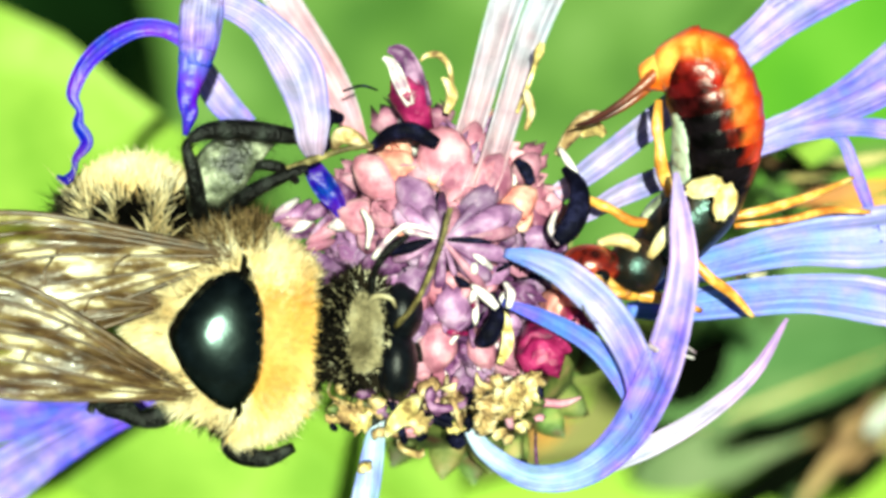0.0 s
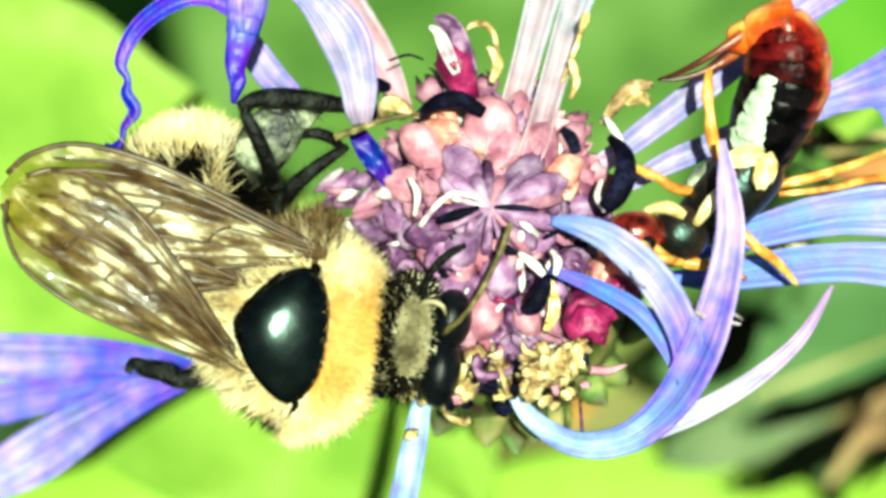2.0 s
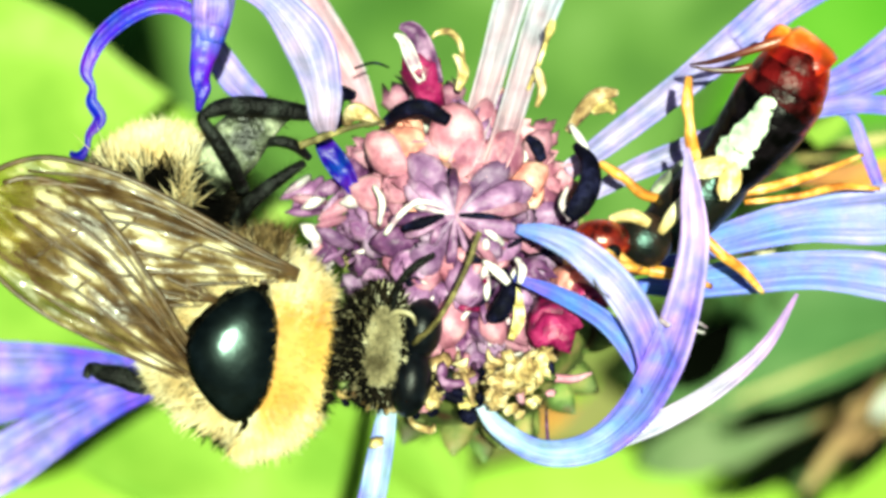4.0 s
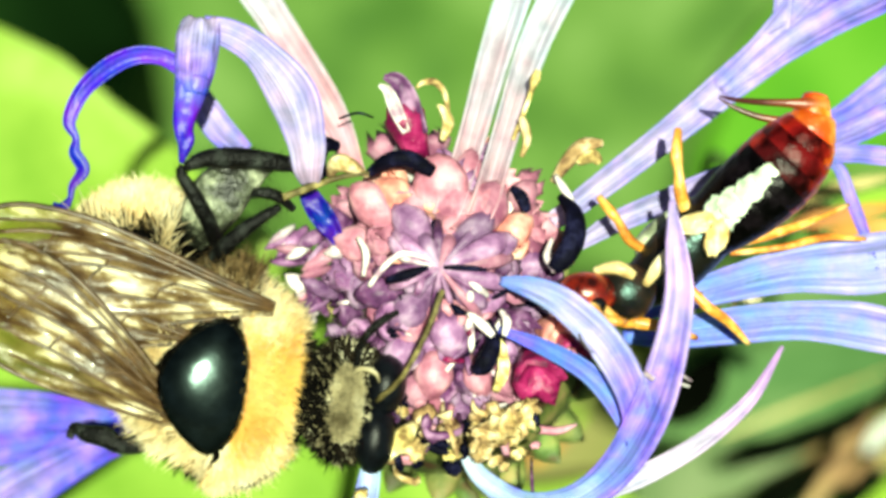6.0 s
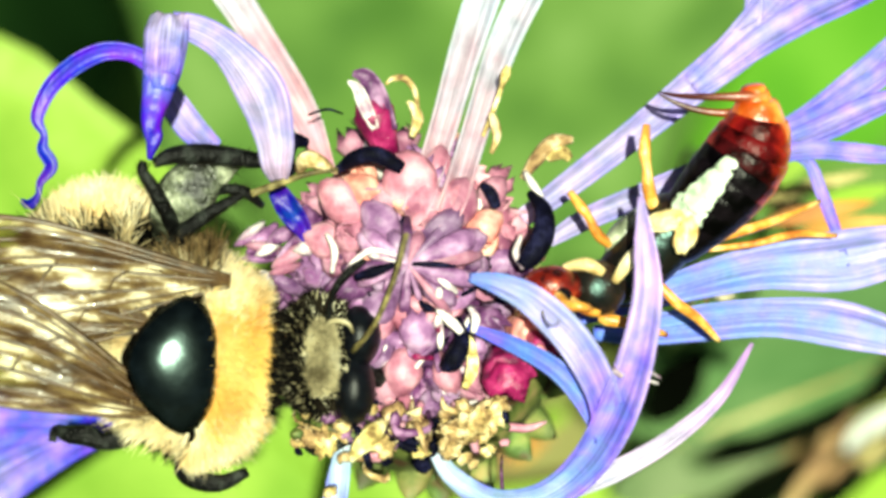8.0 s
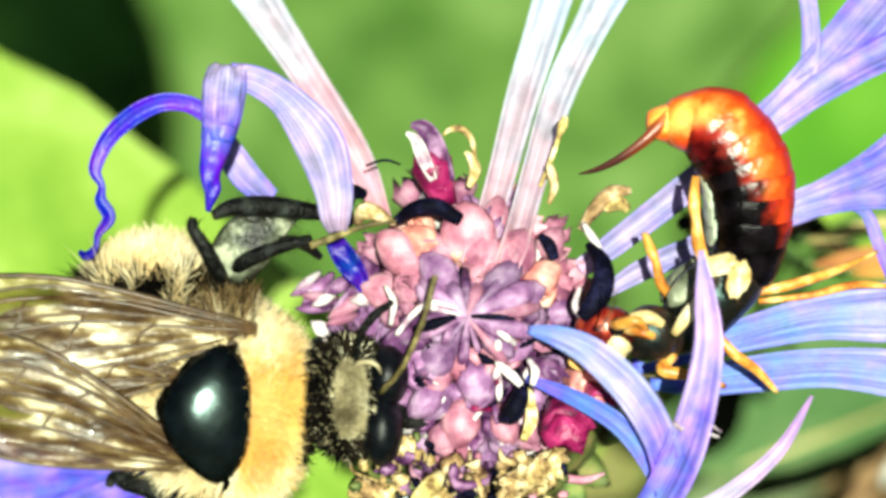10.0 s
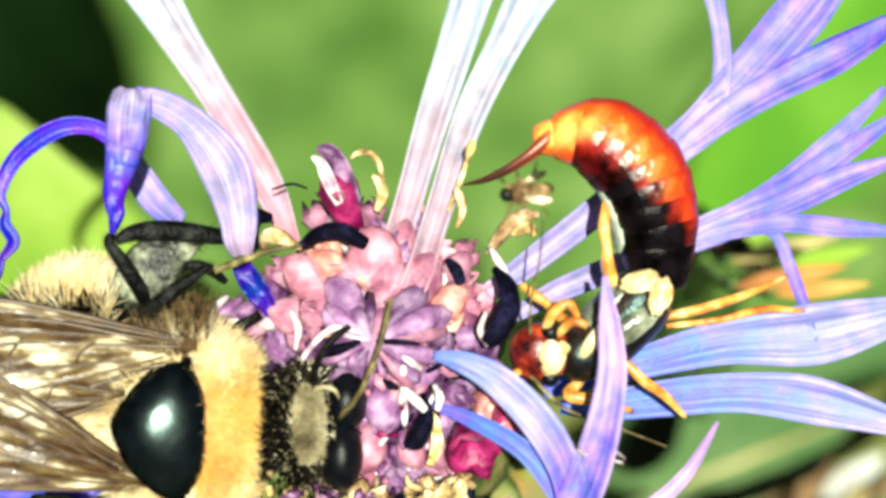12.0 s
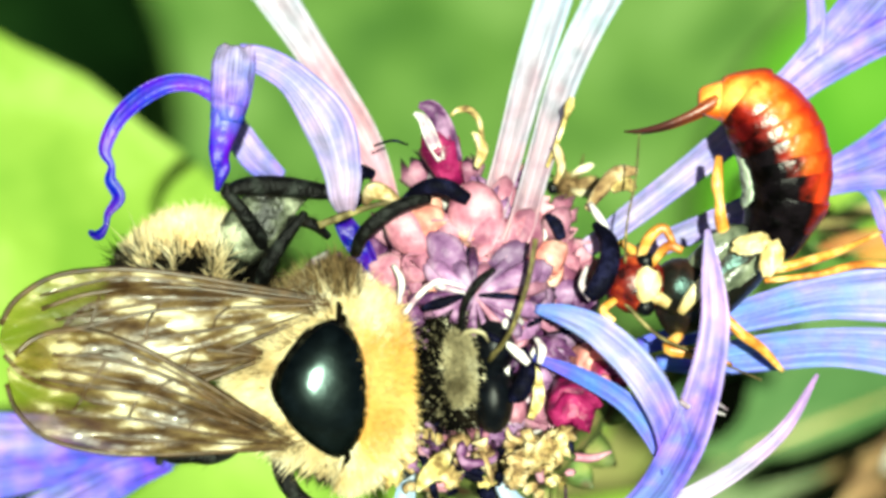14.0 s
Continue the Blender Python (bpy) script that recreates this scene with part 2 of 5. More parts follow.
def wing_material():
    """Smoky, half clear membrane with a wet gloss."""
    # the ramp's cream end paints in pale cells and glints
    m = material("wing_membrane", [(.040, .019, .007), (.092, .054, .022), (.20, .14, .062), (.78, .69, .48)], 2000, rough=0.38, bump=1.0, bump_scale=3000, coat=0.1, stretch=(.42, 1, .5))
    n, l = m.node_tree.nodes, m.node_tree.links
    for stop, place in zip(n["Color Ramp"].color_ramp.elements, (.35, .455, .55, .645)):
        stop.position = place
    clear = n.new("ShaderNodeBsdfTransparent")
    clear.inputs["Color"].default_value = (.92, .86, .62, 1)
    mx = n.new("ShaderNodeMixShader")
    co, sep, far = n.new("ShaderNodeTexCoord"), n.new("ShaderNodeSeparateXYZ"), n.new("ShaderNodeMapRange")
    far.inputs["From Min"].default_value, far.inputs["From Max"].default_value = -.0045, -.0084
    far.inputs["To Min"].default_value, far.inputs["To Max"].default_value = .30, .80
    l.new(co.outputs["Object"], sep.inputs[0])
    l.new(sep.outputs["X"], far.inputs["Value"])
    l.new(far.outputs[0], mx.inputs["Fac"])
    l.new(n["Principled BSDF"].outputs[0], mx.inputs[1])
    l.new(clear.outputs[0], mx.inputs[2])
    l.new(mx.outputs[0], n["Material Output"].inputs["Surface"])
    return m


MEMBRANE = wing_material()
LEAF = {
    "bright": material("bright_leaf", [(.175, .31, .025), (.25, .395, .045), (.34, .475, .095)], 45, rough=0.7, spec=0.12, bump=0.2, trans=0.25),
    "mid": material("mid_leaf", [(.043, .099, .014), (.079, .153, .026), (.129, .211, .056)], 170, rough=0.7, spec=0.12, bump=0.2, trans=0.2),
    "lime": material("lime_leaf", [(.155, .275, .030), (.23, .355, .05), (.335, .45, .115)], 190, rough=0.7, spec=0.12, bump=0.25, trans=0.25),
    "vivid": material("vivid_leaf", [(.05, .17, .010), (.085, .235, .014), (.13, .29, .028)], 80, rough=0.7, spec=0.12, bump=0.25, trans=0.25),
    "grey": material("grey_green_leaf", [(.060, .100, .040), (.106, .152, .066), (.185, .224, .119)], 160, rough=0.7, spec=0.12, bump=0.3, trans=0.15),
    "sage": material("sage_leaf", [(.078, .090, .021), (.120, .144, .036), (.180, .168, .060)], 90, rough=0.7, spec=0.12, bump=0.3, trans=0.15),
    "straw": material("straw", [(.280, .224, .070), (.420, .350, .140), (.504, .434, .224)], 160, rough=0.7, bump=0.4, trans=0.15),
    "dull": material("dull_leaf", [(.033, .081, .019), (.060, .125, .039), (.121, .186, .073)], 130, rough=0.7, spec=0.12, bump=0.3, trans=0.15),
    "dry": material("dry_leaf", [(.06, .03, .012), (.20, .11, .04), (.40, .30, .13)], 160, rough=0.7, bump=0.4, trans=0.1),
    "rust": material("rust_leaf", [(.22, .06, .015), (.50, .22, .04), (.70, .46, .12)], 220, rough=0.6, bump=0.4, trans=0.2),
    "pale": material("pale_petal", [(.50, .52, .48), (.74, .76, .72), (.85, .85, .82)], 150, rough=0.5, trans=0.2),
    # near-black: shade of the gap between leaves, put into the colour
    "shade": material("shaded_gap_leaf", [(.001, .003, .0008), (.003, .009, .002), (.009, .024, .005)], 70, rough=0.9, spec=0.0, bump=0.3),
    # near-black for the shade in gaps between leaves, and for dark twigs
    "gap_twig": material("gap_twig_dark", [(.0008, .001, .0006), (.002, .003, .0015), (.006, .007, .003)], 60, rough=0.9, bump=0.4, spec=0.0)}
SOIL = material("meadow_ground", [(.010, .014, .006), (.03, .05, .012), (.08, .11, .03)], 30, rough=0.9, bump=0.6, bump_scale=300)


# ---- mesh helpers ----
def part(name, bm, mat, parent=None, label="", m=None, smooth=True):
    """Links a bmesh as one mesh object under a thing or a part."""
    me = bpy.data.meshes.new(name)
    bmesh.ops.recalc_face_normals(bm, faces=bm.faces)
    bm.to_mesh(me)
    bm.free()
    if smooth:
        me.polygons.foreach_set("use_smooth", [True] * len(me.polygons))
    me.materials.append(mat)
    ob = new(name, me)
    if parent:
        ob.parent = parent
    if m is not None:
        ob.matrix_basis = m
    return tagged(ob, label)


def thing(name, m, label, category, group="", kind=""):
    ob = tagged(new(name), label, category, group, kind)
    ob.matrix_basis = m
    return ob


def spline(rows, steps=6):
    """Catmull-Rom through rows of numbers."""
    r = [np.array(q, float) for q in rows]
    r = [2 * r[0] - r[1]] + r + [2 * r[-1] - r[-2]]
    out = []
    for i in range(1, len(r) - 2):
        for k in range(steps):
            t = k / steps
            a, b, c, d = r[i - 1], r[i], r[i + 1], r[i + 2]
            out.append(0.5 * (2 * b + (c - a) * t + (2 * a - 5 * b + 4 * c - d) * t ** 2 + (3 * b - a - 3 * c + d) * t ** 3))
    out.append(r[-2])
    return out


def sweep(bm, places, rings, closed_ends=True, uvs=None):
    """Skins rings of equal count; uvs gives (u, v) per vertex."""
    layer = bm.loops.layers.uv.verify()
    vs = [[bm.verts.new(p) for p in ring] for ring in rings]
    n = len(vs[0])
    uv_of = {}
    for i, ring in enumerate(vs):
        for j, v in enumerate(ring):
            uv_of[v] = uvs(i, j) if uvs else (i / max(1, len(vs) - 1), j / n)
    faces = []
    for a, b in zip(vs, vs[1:]):
        for j in range(n):
            faces.append(bm.faces.new((a[j], a[(j + 1) % n], b[(j + 1) % n], b[j])))
    if closed_ends:
        faces += [bm.faces.new(vs[0][::-1]), bm.faces.new(vs[-1])]
    for f in faces:
        for lp in f.loops:
            lp[layer].uv = uv_of[lp.vert]
    return vs


def tangents(pts):
    return [(pts[min(i + 1, len(pts) - 1)] - pts[max(i - 1, 0)]).normalized() for i in range(len(pts))]


def tube(bm, rows, n=8, steps=5, flat=1.0, hint=(0, 0, 1)):
    """A limb through rows of (place, radius mm)."""
    s = spline([(*p, r * MM) for p, r in rows], steps)
    pts = [Vector(q[:3]) for q in s]
    rings = []
    for p, t, q in zip(pts, tangents(pts), s):
        side = t.cross(Vector(hint))
        side = side.normalized() if side.length > 1e-4 else t.orthogonal().normalized()
        up = side.cross(t)
        r = max(q[3], 1e-6)
        rings.append([p + side * (r * math.cos(a)) + up * (r * flat * math.sin(a)) for a in (2 * math.pi * k / n for k in range(n))])
    sweep(bm, pts, rings)
    return bm


def ribbon(bm, rows, cup=0.25, thick=0.07, hint=(0, 0, 1), twist=(0, 0), span=(0.0, 1.0), steps=7, ruffle=0.05, seed=0):
    """A petal blade through rows of (x, y, d, width), in drawing units; cup bends it across, twist turns it on its way (degrees)."""
    s = spline([(*at(x, y, d), w / UNITS * MM) for x, y, d, w in rows], steps)
    pts = [Vector(q[:3]) for q in s]
    rings, count, across = [], len(s), 7
    for i, (p, t, q) in enumerate(zip(pts, tangents(pts), s)):
        f = i / (count - 1)
        w = max(q[3], 2e-5)
        side = t.cross(Vector(hint)).normalized()
        up = side.cross(t)
        a = radians(twist[0] + (twist[1] - twist[0]) * f)
        side, up = side * math.cos(a) + up * math.sin(a), up * math.cos(a) - side * math.sin(a)
        ring = []
        for sgn, order in ((1, range(across)), (-1, range(across - 1, -1, -1))):
            for k in order:
                c = 2 * k / (across - 1) - 1
                ridge = 0.03 * math.cos(c * 9.0)
                wob = ruffle * w * (noise.noise(Vector((f * 5 + seed * 3.1, c * 1.2, seed))) )
                th = thick * MM * (1 - 0.75 * c * c) * 0.5 * sgn
                ring.append(p + side * (c * w / 2) + up * (cup * w * (c * c - 0.4) + ridge * w + wob + th))
        rings.append(ring)
    sweep(bm, pts, rings, uvs=lambda i, j: (span[0] + (span[1] - span[0]) * i / (count - 1), (j if j < across else 2 * across - 1 - j) / (across - 1)))
    return bm


def blob(bm, centre, radii, u=20, v=12, rough=0.0, seed=0, turn=None):
    """An uneven ellipsoid."""
    rings = []
    c = Vector(centre)
    for i in range(1, v):
        th = math.pi * i / v
        ring = []
        for j in range(u):
            ph = 2 * math.pi * j / u
            q = Vector((math.sin(th) * math.cos(ph), math.sin(th) * math.sin(ph), math.cos(th)))
            k = 1 + rough * noise.noise(q * 2.3 + Vector((seed, seed * 2, 0)))
            q = Vector((q.x * radii[0], q.y * radii[1], q.z * radii[2])) * k
            ring.append(c + (turn @ q if turn else q))
        rings.append(ring)
    sweep(bm, None, rings)
    return bm


def fur(name, radii, count, length, mat, parent, keep, lean=(0, 0, 0), width=0.05, seed=1, messy=0.35, label="", shape=None):
    """Tapering hairs on an ellipsoid (mm) where keep(direction) allows it."""
    rnd = random.Random(seed)
    co, faces = [], []
    while len(faces) < count * 2:
        z, ph = rnd.uniform(-1, 1), rnd.uniform(0, 2 * math.pi)
        q = Vector((math.sqrt(1 - z * z) * math.cos(ph), math.sqrt(1 - z * z) * math.sin(ph), z))
        if rnd.random() > keep(q):
            continue
        base = Vector((q.x * radii[0], q.y * radii[1], q.z * radii[2]))
        base = shape(base) if shape else base
        nor = Vector((q.x / radii[0], q.y / radii[1], q.z / radii[2])).normalized()
        clump = Vector((noise.noise(base * 1.1 + Vector((seed, 0, 0))), noise.noise(base * 1.1 + Vector((0, seed, 5))), noise.noise(base * 1.1 + Vector((9, 0, seed)))))
        way = (nor + Vector(lean) + clump * 0.9 + Vector([rnd.gauss(0, messy) for _ in range(3)])).normalized()
        ln = length * rnd.uniform(0.55, 1.25)
        side = way.cross(Vector((rnd.gauss(0, 1), rnd.gauss(0, 1), rnd.gauss(0, 1)))).normalized() * width * rnd.uniform(.6, 1.2)
        bend = Vector([rnd.gauss(0, 0.12) for _ in range(3)]) * ln
        k = len(co)
        mid = base + way * ln * 0.55 + bend
        co += [(base - side / 2) * MM, (base + side / 2) * MM, (mid + side * .4) * MM, (mid - side * .4) * MM, (base + way * ln + bend * 2.2) * MM]
        faces += [(k, k + 1, k + 2, k + 3), (k + 3, k + 2, k + 4)]
    me = bpy.data.meshes.new(name)
    me.from_pydata([tuple(c) for c in co], [], faces)
    me.materials.append(mat)
    ob = new(name, me)
    ob.parent = parent
    return tagged(ob, label)


def underfur(name, radii, mat, parent, keep, lift=0.12, shape=None):
    """The dense felt of short hair beneath the long hairs."""
    bm = bmesh.new()
    blob(bm, (0, 0, 0), [(c + lift) * MM for c in radii], 60, 40, .03)
    out = [f for f in bm.faces if keep(Vector([f.calc_center_median()[i] / radii[i] / MM for i in range(3)]).normalized()) < .5]
    bmesh.ops.delete(bm, geom=out, context="FACES")
    for v in bm.verts:
        v.co = shape(v.co / MM) * MM if shape else v.co
    return part(name, bm, mat, parent)


# ---- ground and meadow ----
def build_ground():
    bm = bmesh.new()
    n, inner, outer = 40, 0.9, 400.0
    grid = [[bm.verts.new(((i / n - .5) * 2 * inner, (j / n - .5) * 2 * inner,
                           0.01 * noise.noise(Vector((i * .3, j * .3, 0))) * min(1, min(i, j, n - i, n - j) / 4))) for j in range(n + 1)] for i in range(n + 1)]
    for i in range(n):
        for j in range(n):
            bm.faces.new((grid[i][j], grid[i + 1][j], grid[i + 1][j + 1], grid[i][j + 1]))
    ring = [grid[i][0] for i in range(n)] + [grid[n][j] for j in range(n)] + [grid[n - i][n] for i in range(n)] + [grid[0][n - j] for j in range(n)]
    far = [bm.verts.new((v.co.x / inner * outer, v.co.y / inner * outer, 0)) for v in ring]
    for k in range(len(ring)):
        bm.faces.new((ring[k], far[k], far[(k + 1) % len(far)], ring[(k + 1) % len(ring)]))
    ob = part("ground", bm, SOIL)
    tagged(ob, "dark mossy meadow soil under the flowers", "ground", kind="structure")


def build_grass():
    rnd = random.Random(4)
    co, faces = [], []
    for _ in range(5000):
        r, a = abs(rnd.gauss(0, .5)) + .03, rnd.uniform(0, 6.283)
        x, y = r * math.cos(a), .35 + r * math.sin(a)
        h, w, a = rnd.uniform(.05, .16), rnd.uniform(.0015, .004), rnd.uniform(0, 6.28)
        lean = Vector((rnd.gauss(0, .3), rnd.gauss(0, .3), 1)).normalized()
        side = Vector((math.cos(a), math.sin(a), 0)) * w
        b, k = Vector((x, y, -.004)), len(co)
        mid, tip = b + lean * h * .6, b + lean * h + Vector((rnd.gauss(0, .02), rnd.gauss(0, .02), -.01))
        co += [b - side, b + side, mid + side * .8, mid - side * .8, tip]
        faces += [(k, k + 1, k + 2, k + 3), (k + 3, k + 2, k + 4)]
    me = bpy.data.meshes.new("grass")
    me.from_pydata([tuple(c) for c in co], [], faces)
    me.materials.append(LEAF["dull"])
    tagged(new("grass", me), "short green meadow grass growing from the soil", "grass", kind="stuff")


def leaf_blade(bm, a, b, half, d0, d1, curl=0.12, wave=0.05, seed=0, blunt=0.75, n=26, m=10):
    """A leaf from a to b (drawing units) with a midrib fold, side veins and a wavy rim."""
    pa, pb = at(*a, d0), at(*b, d1)
    axis = pb - pa
    ln = axis.length
    t = axis.normalized()
    side = t.cross(Vector((0, 0, 1))).normalized()
    up = side.cross(t)
    hw = half / UNITS * MM * (DIST - (d0 + d1) / 2) / DIST
    top, bot = [], []
    for i in range(n + 1):
        f = i / n
        wide = hw * (math.sin(math.pi * f ** 0.85) ** blunt) + 0.02 * hw
        ra, rb = [], []
        for j in range(-m, m + 1):
            c = j / m
            edge = 1 + 0.06 * noise.noise(Vector((f * 9, c * 3, seed * 7)))
            vein = 0.015 * hw * abs(math.sin((f * 9 - abs(c) * 2.2) * math.pi)) ** 4
            fold = 0.05 * hw * math.exp(-(c * 14) ** 2)
            lift = curl * hw * c * c + wave * hw * noise.noise(Vector((f * 3 + seed, c * 1.5, seed * 2))) * 2 - vein - fold
            p = pa + axis * f + side * (c * wide * edge) + up * (lift - 0.1 * ln * (f - .5) ** 2)
            ra.append(p)
            rb.append(p - up * 0.00022)
        top.append(ra)
        bot.append(rb)
    vt, vb = [[bm.verts.new(p) for p in r] for r in top], [[bm.verts.new(p) for p in r] for r in bot]
    w = 2 * m
    for i in range(n):
        for j in range(w):
            bm.faces.new((vt[i][j], vt[i + 1][j], vt[i + 1][j + 1], vt[i][j + 1]))
            bm.faces.new((vb[i][j], vb[i][j + 1], vb[i + 1][j + 1], vb[i + 1][j]))
        bm.faces.new((vt[i][0], vb[i][0], vb[i + 1][0], vt[i + 1][0]))
        bm.faces.new((vt[i][w], vt[i + 1][w], vb[i + 1][w], vb[i][w]))
    for i in (0, n):
        for j in range(w):
            bm.faces.new((vt[i][j], vt[i][j + 1], vb[i][j + 1], vb[i][j]))
    return bm


def build_leafy_plant(name, label, foot, leaves, stem_top):
    """Broad leaves on one stalk that rises from the ground behind the flower."""
    base = Matrix.Translation(foot)
    root = thing(name, base, label, "plant")
    into = base.inverted() @ HEAD
    top = into @ at(*stem_top)
    bm = bmesh.new()
    tube(bm, [(Vector((0, 0, -.01)), 2.6), (top * .35 + Vector((.004, .006, 0)), 2.2), (top * .75 + Vector((-.003, .004, 0)), 1.8), (top, 1.2)], n=10, hint=(1, 0, .1))
    part("stalk", bm, STEM, root)
    for i, (kind, a, b, half, d0, d1, blunt) in enumerate(leaves):
        bm = bmesh.new()
        leaf_blade(bm, a, b, half, d0, d1, seed=i * 1.7 + len(name), blunt=blunt)
        leaf = part("leaf", bm, LEAF[kind], root, m=into)
        bm = bmesh.new()
        p, q = at(*a, d0), at(*stem_top)
        tube(bm, [(p + (at(*b, d1) - p) * .06 - Vector((0, 0, .0006)), .16), (p - Vector((0, 0, .002)), .2), (p - Vector((0, .001, .012)), .22), ((p + q * 2) / 3 - Vector((0, 0, .006)), .3), (q + Vector((0, -.004 * (i % 3), 0)), .5)], n=7)
        part("petiole", bm, STEM, leaf)
    return root


build_ground()
build_grass()
build_leafy_plant("broad_leaf_plant", "plant with broad sunlit yellow-green leaves behind the flower", (-.03, .05, 0), [
    ("lime", (-590, -40), (800, 985), 322, -26, -20, .45),
    ("bright", (-300, 1250), (760, 860), 260, -27, -24, .6),
    ("mid", (480, 950), (1120, -950), 730, -152, -148, .35),
    ("vivid", (1250, 420), (1780, -240), 150, -138, -134, .7),
    # added blade that stands in for the shaded gap beside the lime leaf
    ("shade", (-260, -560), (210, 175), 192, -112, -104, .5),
    ("mid", (1050, 500), (2000, -300), 420, -170, -166, .5)], (600, 1000, -175))
build_leafy_plant("low_leaf_plant", "plant with dull green leaves low in the meadow", (.05, .06, 0), [
    ("dull", (1110, 700), (1614, 606), 84, -36, -34, .62),
    ("grey", (1120, 852), (1440, 752), 52, -39, -37, .6),
    ("sage", (850, 880), (1170, 560), 120, -50, -48, .7),
    ("grey", (1400, 900), (1680, 760), 60, -39, -37, .6),
    ("mid", (1280, 420), (1720, 270), 90, -37, -35, .6),
    ("dull", (1000, 1150), (1800, 480), 330, -58, -55, .6),
    ("dull", (1120, 820), (1330, 560), 90, -52, -50, .6),
    ("sage", (1250, 1050), (1800, 560), 150, -46, -43, .6)], (1150, 1100, -92))
build_leafy_plant("withered_weed", "withered weed with straw, brown and rust-coloured leaves", (.065, .075, 0), [
    # narrow blade added for the lit yellowish margin of the dull leaf
    ("straw", (1230, 762), (1606, 612), 5, -35.4, -33.4, .9),
    ("dry", (885, 800), (1015, 738), 26, -47, -46, .7),
    ("rust", (940, 790), (1000, 742), 14, -46, -45, .7),
    ("pale", (1535, 770), (1640, 690), 24, -36, -34, .7),
    ("rust", (1400, 360), (1600, 320), 16, -12, -11, .8),
    ("straw", (1390, 318), (1590, 270), 13, -14, -13, .8),
    ("rust", (1470, 372), (1640, 352), 13, -12, -11, .8),
    ("dry", (1330, 880), (1520, 735), 24, -38, -37, .7),
    ("dry", (1410, 905), (1560, 690), 13, -34, -33, .8),
    ("dry", (1470, 830), (1700, 720), 15, -35, -34, .8),
    ("straw", (1420, 870), (1490, 790), 16, -36, -35, .7),
    ("straw", (1560, 800), (1615, 740), 12, -34, -33, .8),
    ("dry", (1320, 262), (1470, 345), 18, -17, -15, .8),
    ("dry", (925, 760), (975, 700), 13, -48, -47, .8)], (1300, 1120, -94))
build_leafy_plant("young_weed", "young weed with small bright yellow-green leaves", (.03, .07, 0), [
    ("bright", (1480, 330), (1640, 296), 16, -16, -15, .8),
    ("bright", (1440, 940), (1680, 800), 52, -36, -35, .7),
    ("bright", (500, 1085), (1520, 890), 160, -43, -41, .6),
    ("bright", (1370, 300), (1500, 230), 26, -19, -17, .8),
    ("bright", (990, 735), (1040, 700), 14, -46, -45, .8)], (1050, 1140, -96))
# added strips: painted shade between the low leaves, plus dark twigs
build_leafy_plant("rotten_weed", "near-black narrow blades for shaded gaps and dark twigs", (.075, .06, 0), [
    ("gap_twig", (1270, 800), (1660, 640), 30, -36, -34, .9),
    ("gap_twig", (1190, 720), (1290, 590), 40, -32, -31, .8),
    ("gap_twig", (1270, 915), (1520, 765), 26, -36, -34, .9),
    ("gap_twig", (1470, 900), (1660, 700), 20, -35, -34, .9),
    ("gap_twig", (1560, 690), (1680, 560), 16, -34, -33, .9),
    ("gap_twig", (1380, 258), (1450, 330), 13, -15, -14, .8)], (1380, 1120, -95))

# ---- the flower ----
FOOT = Matrix.Translation((0.012, 0.055, 0))
flower = thing("knapweed_flower", FOOT, "blue-violet knapweed flower with pink florets, partly wilted", "flower")
IN = FOOT.inverted() @ HEAD


def build_stem_and_cup():
    bm = bmesh.new()
    top = IN @ at(830, 560, -7)
    way = (HEAD.to_3x3() @ Vector((0, -.06, -1))).normalized()
    tube(bm, [(top, 1.3), (top + way * .006, .8), (top + way * .03, .6), (top + way * .062 + Vector((.0015, 0, 0)), .65), (top * .8 + way * .07 + Vector((.0045, 0, 0)), .8), (top * .45 + Vector((.004, .035, 0)), 1.1), (top * .2 + Vector((0, .01, 0)), 1.3), (Vector((0, 0, -.01)), 2.0)], n=12, hint=(1, 0, .1))
    part("stem", bm, STEM, flower)
    bm = bmesh.new()
    blob(bm, at(815, 590, -4.2), (3.6 * MM, 3.4 * MM, 3.6 * MM), 28, 16, .08)
    part("flower_cup", bm, BRACT, flower, "green-brown scaly cup", IN)
    rnd = random.Random(8)
    for i in range(26):
        a = 2.4 * i
        r = 3.3 - .02 * i
        d = -6 + .14 * i
        c = at(815, 590, d) + Vector((math.cos(a), math.sin(a), 0)) * r * MM
        out = Vector((math.cos(a), math.sin(a), .7)).normalized() * MM
        bm = bmesh.new()
        tube(bm, [(c - out * .8, .5), (c, .65), (c + out * .9, .45), (c + out * 1.5, .05)], n=7, flat=.35, hint=(math.cos(a), math.sin(a), .2))
        part("bract", bm, BRACT, flower, m=IN)


def ray_floret(blades):
    """One ray floret: its first blade is the tube, the rest are lobes under it. Each: rows, options."""
    first = None
    for i, (rows, opt) in enumerate(blades):
        bm = bmesh.new()
        opt = dict(opt)
        mat = opt.pop("mat", PETAL)
        ribbon(bm, rows, seed=len(bpy.data.objects) % 97, **opt)
        if first is None:
            first = part("ray_floret", bm, mat, flower, m=IN)
        else:
            part("lobe", bm, mat, first, "deep blue curled lobe" if mat is LOBE_DEEP else "")


build_stem_and_cup()
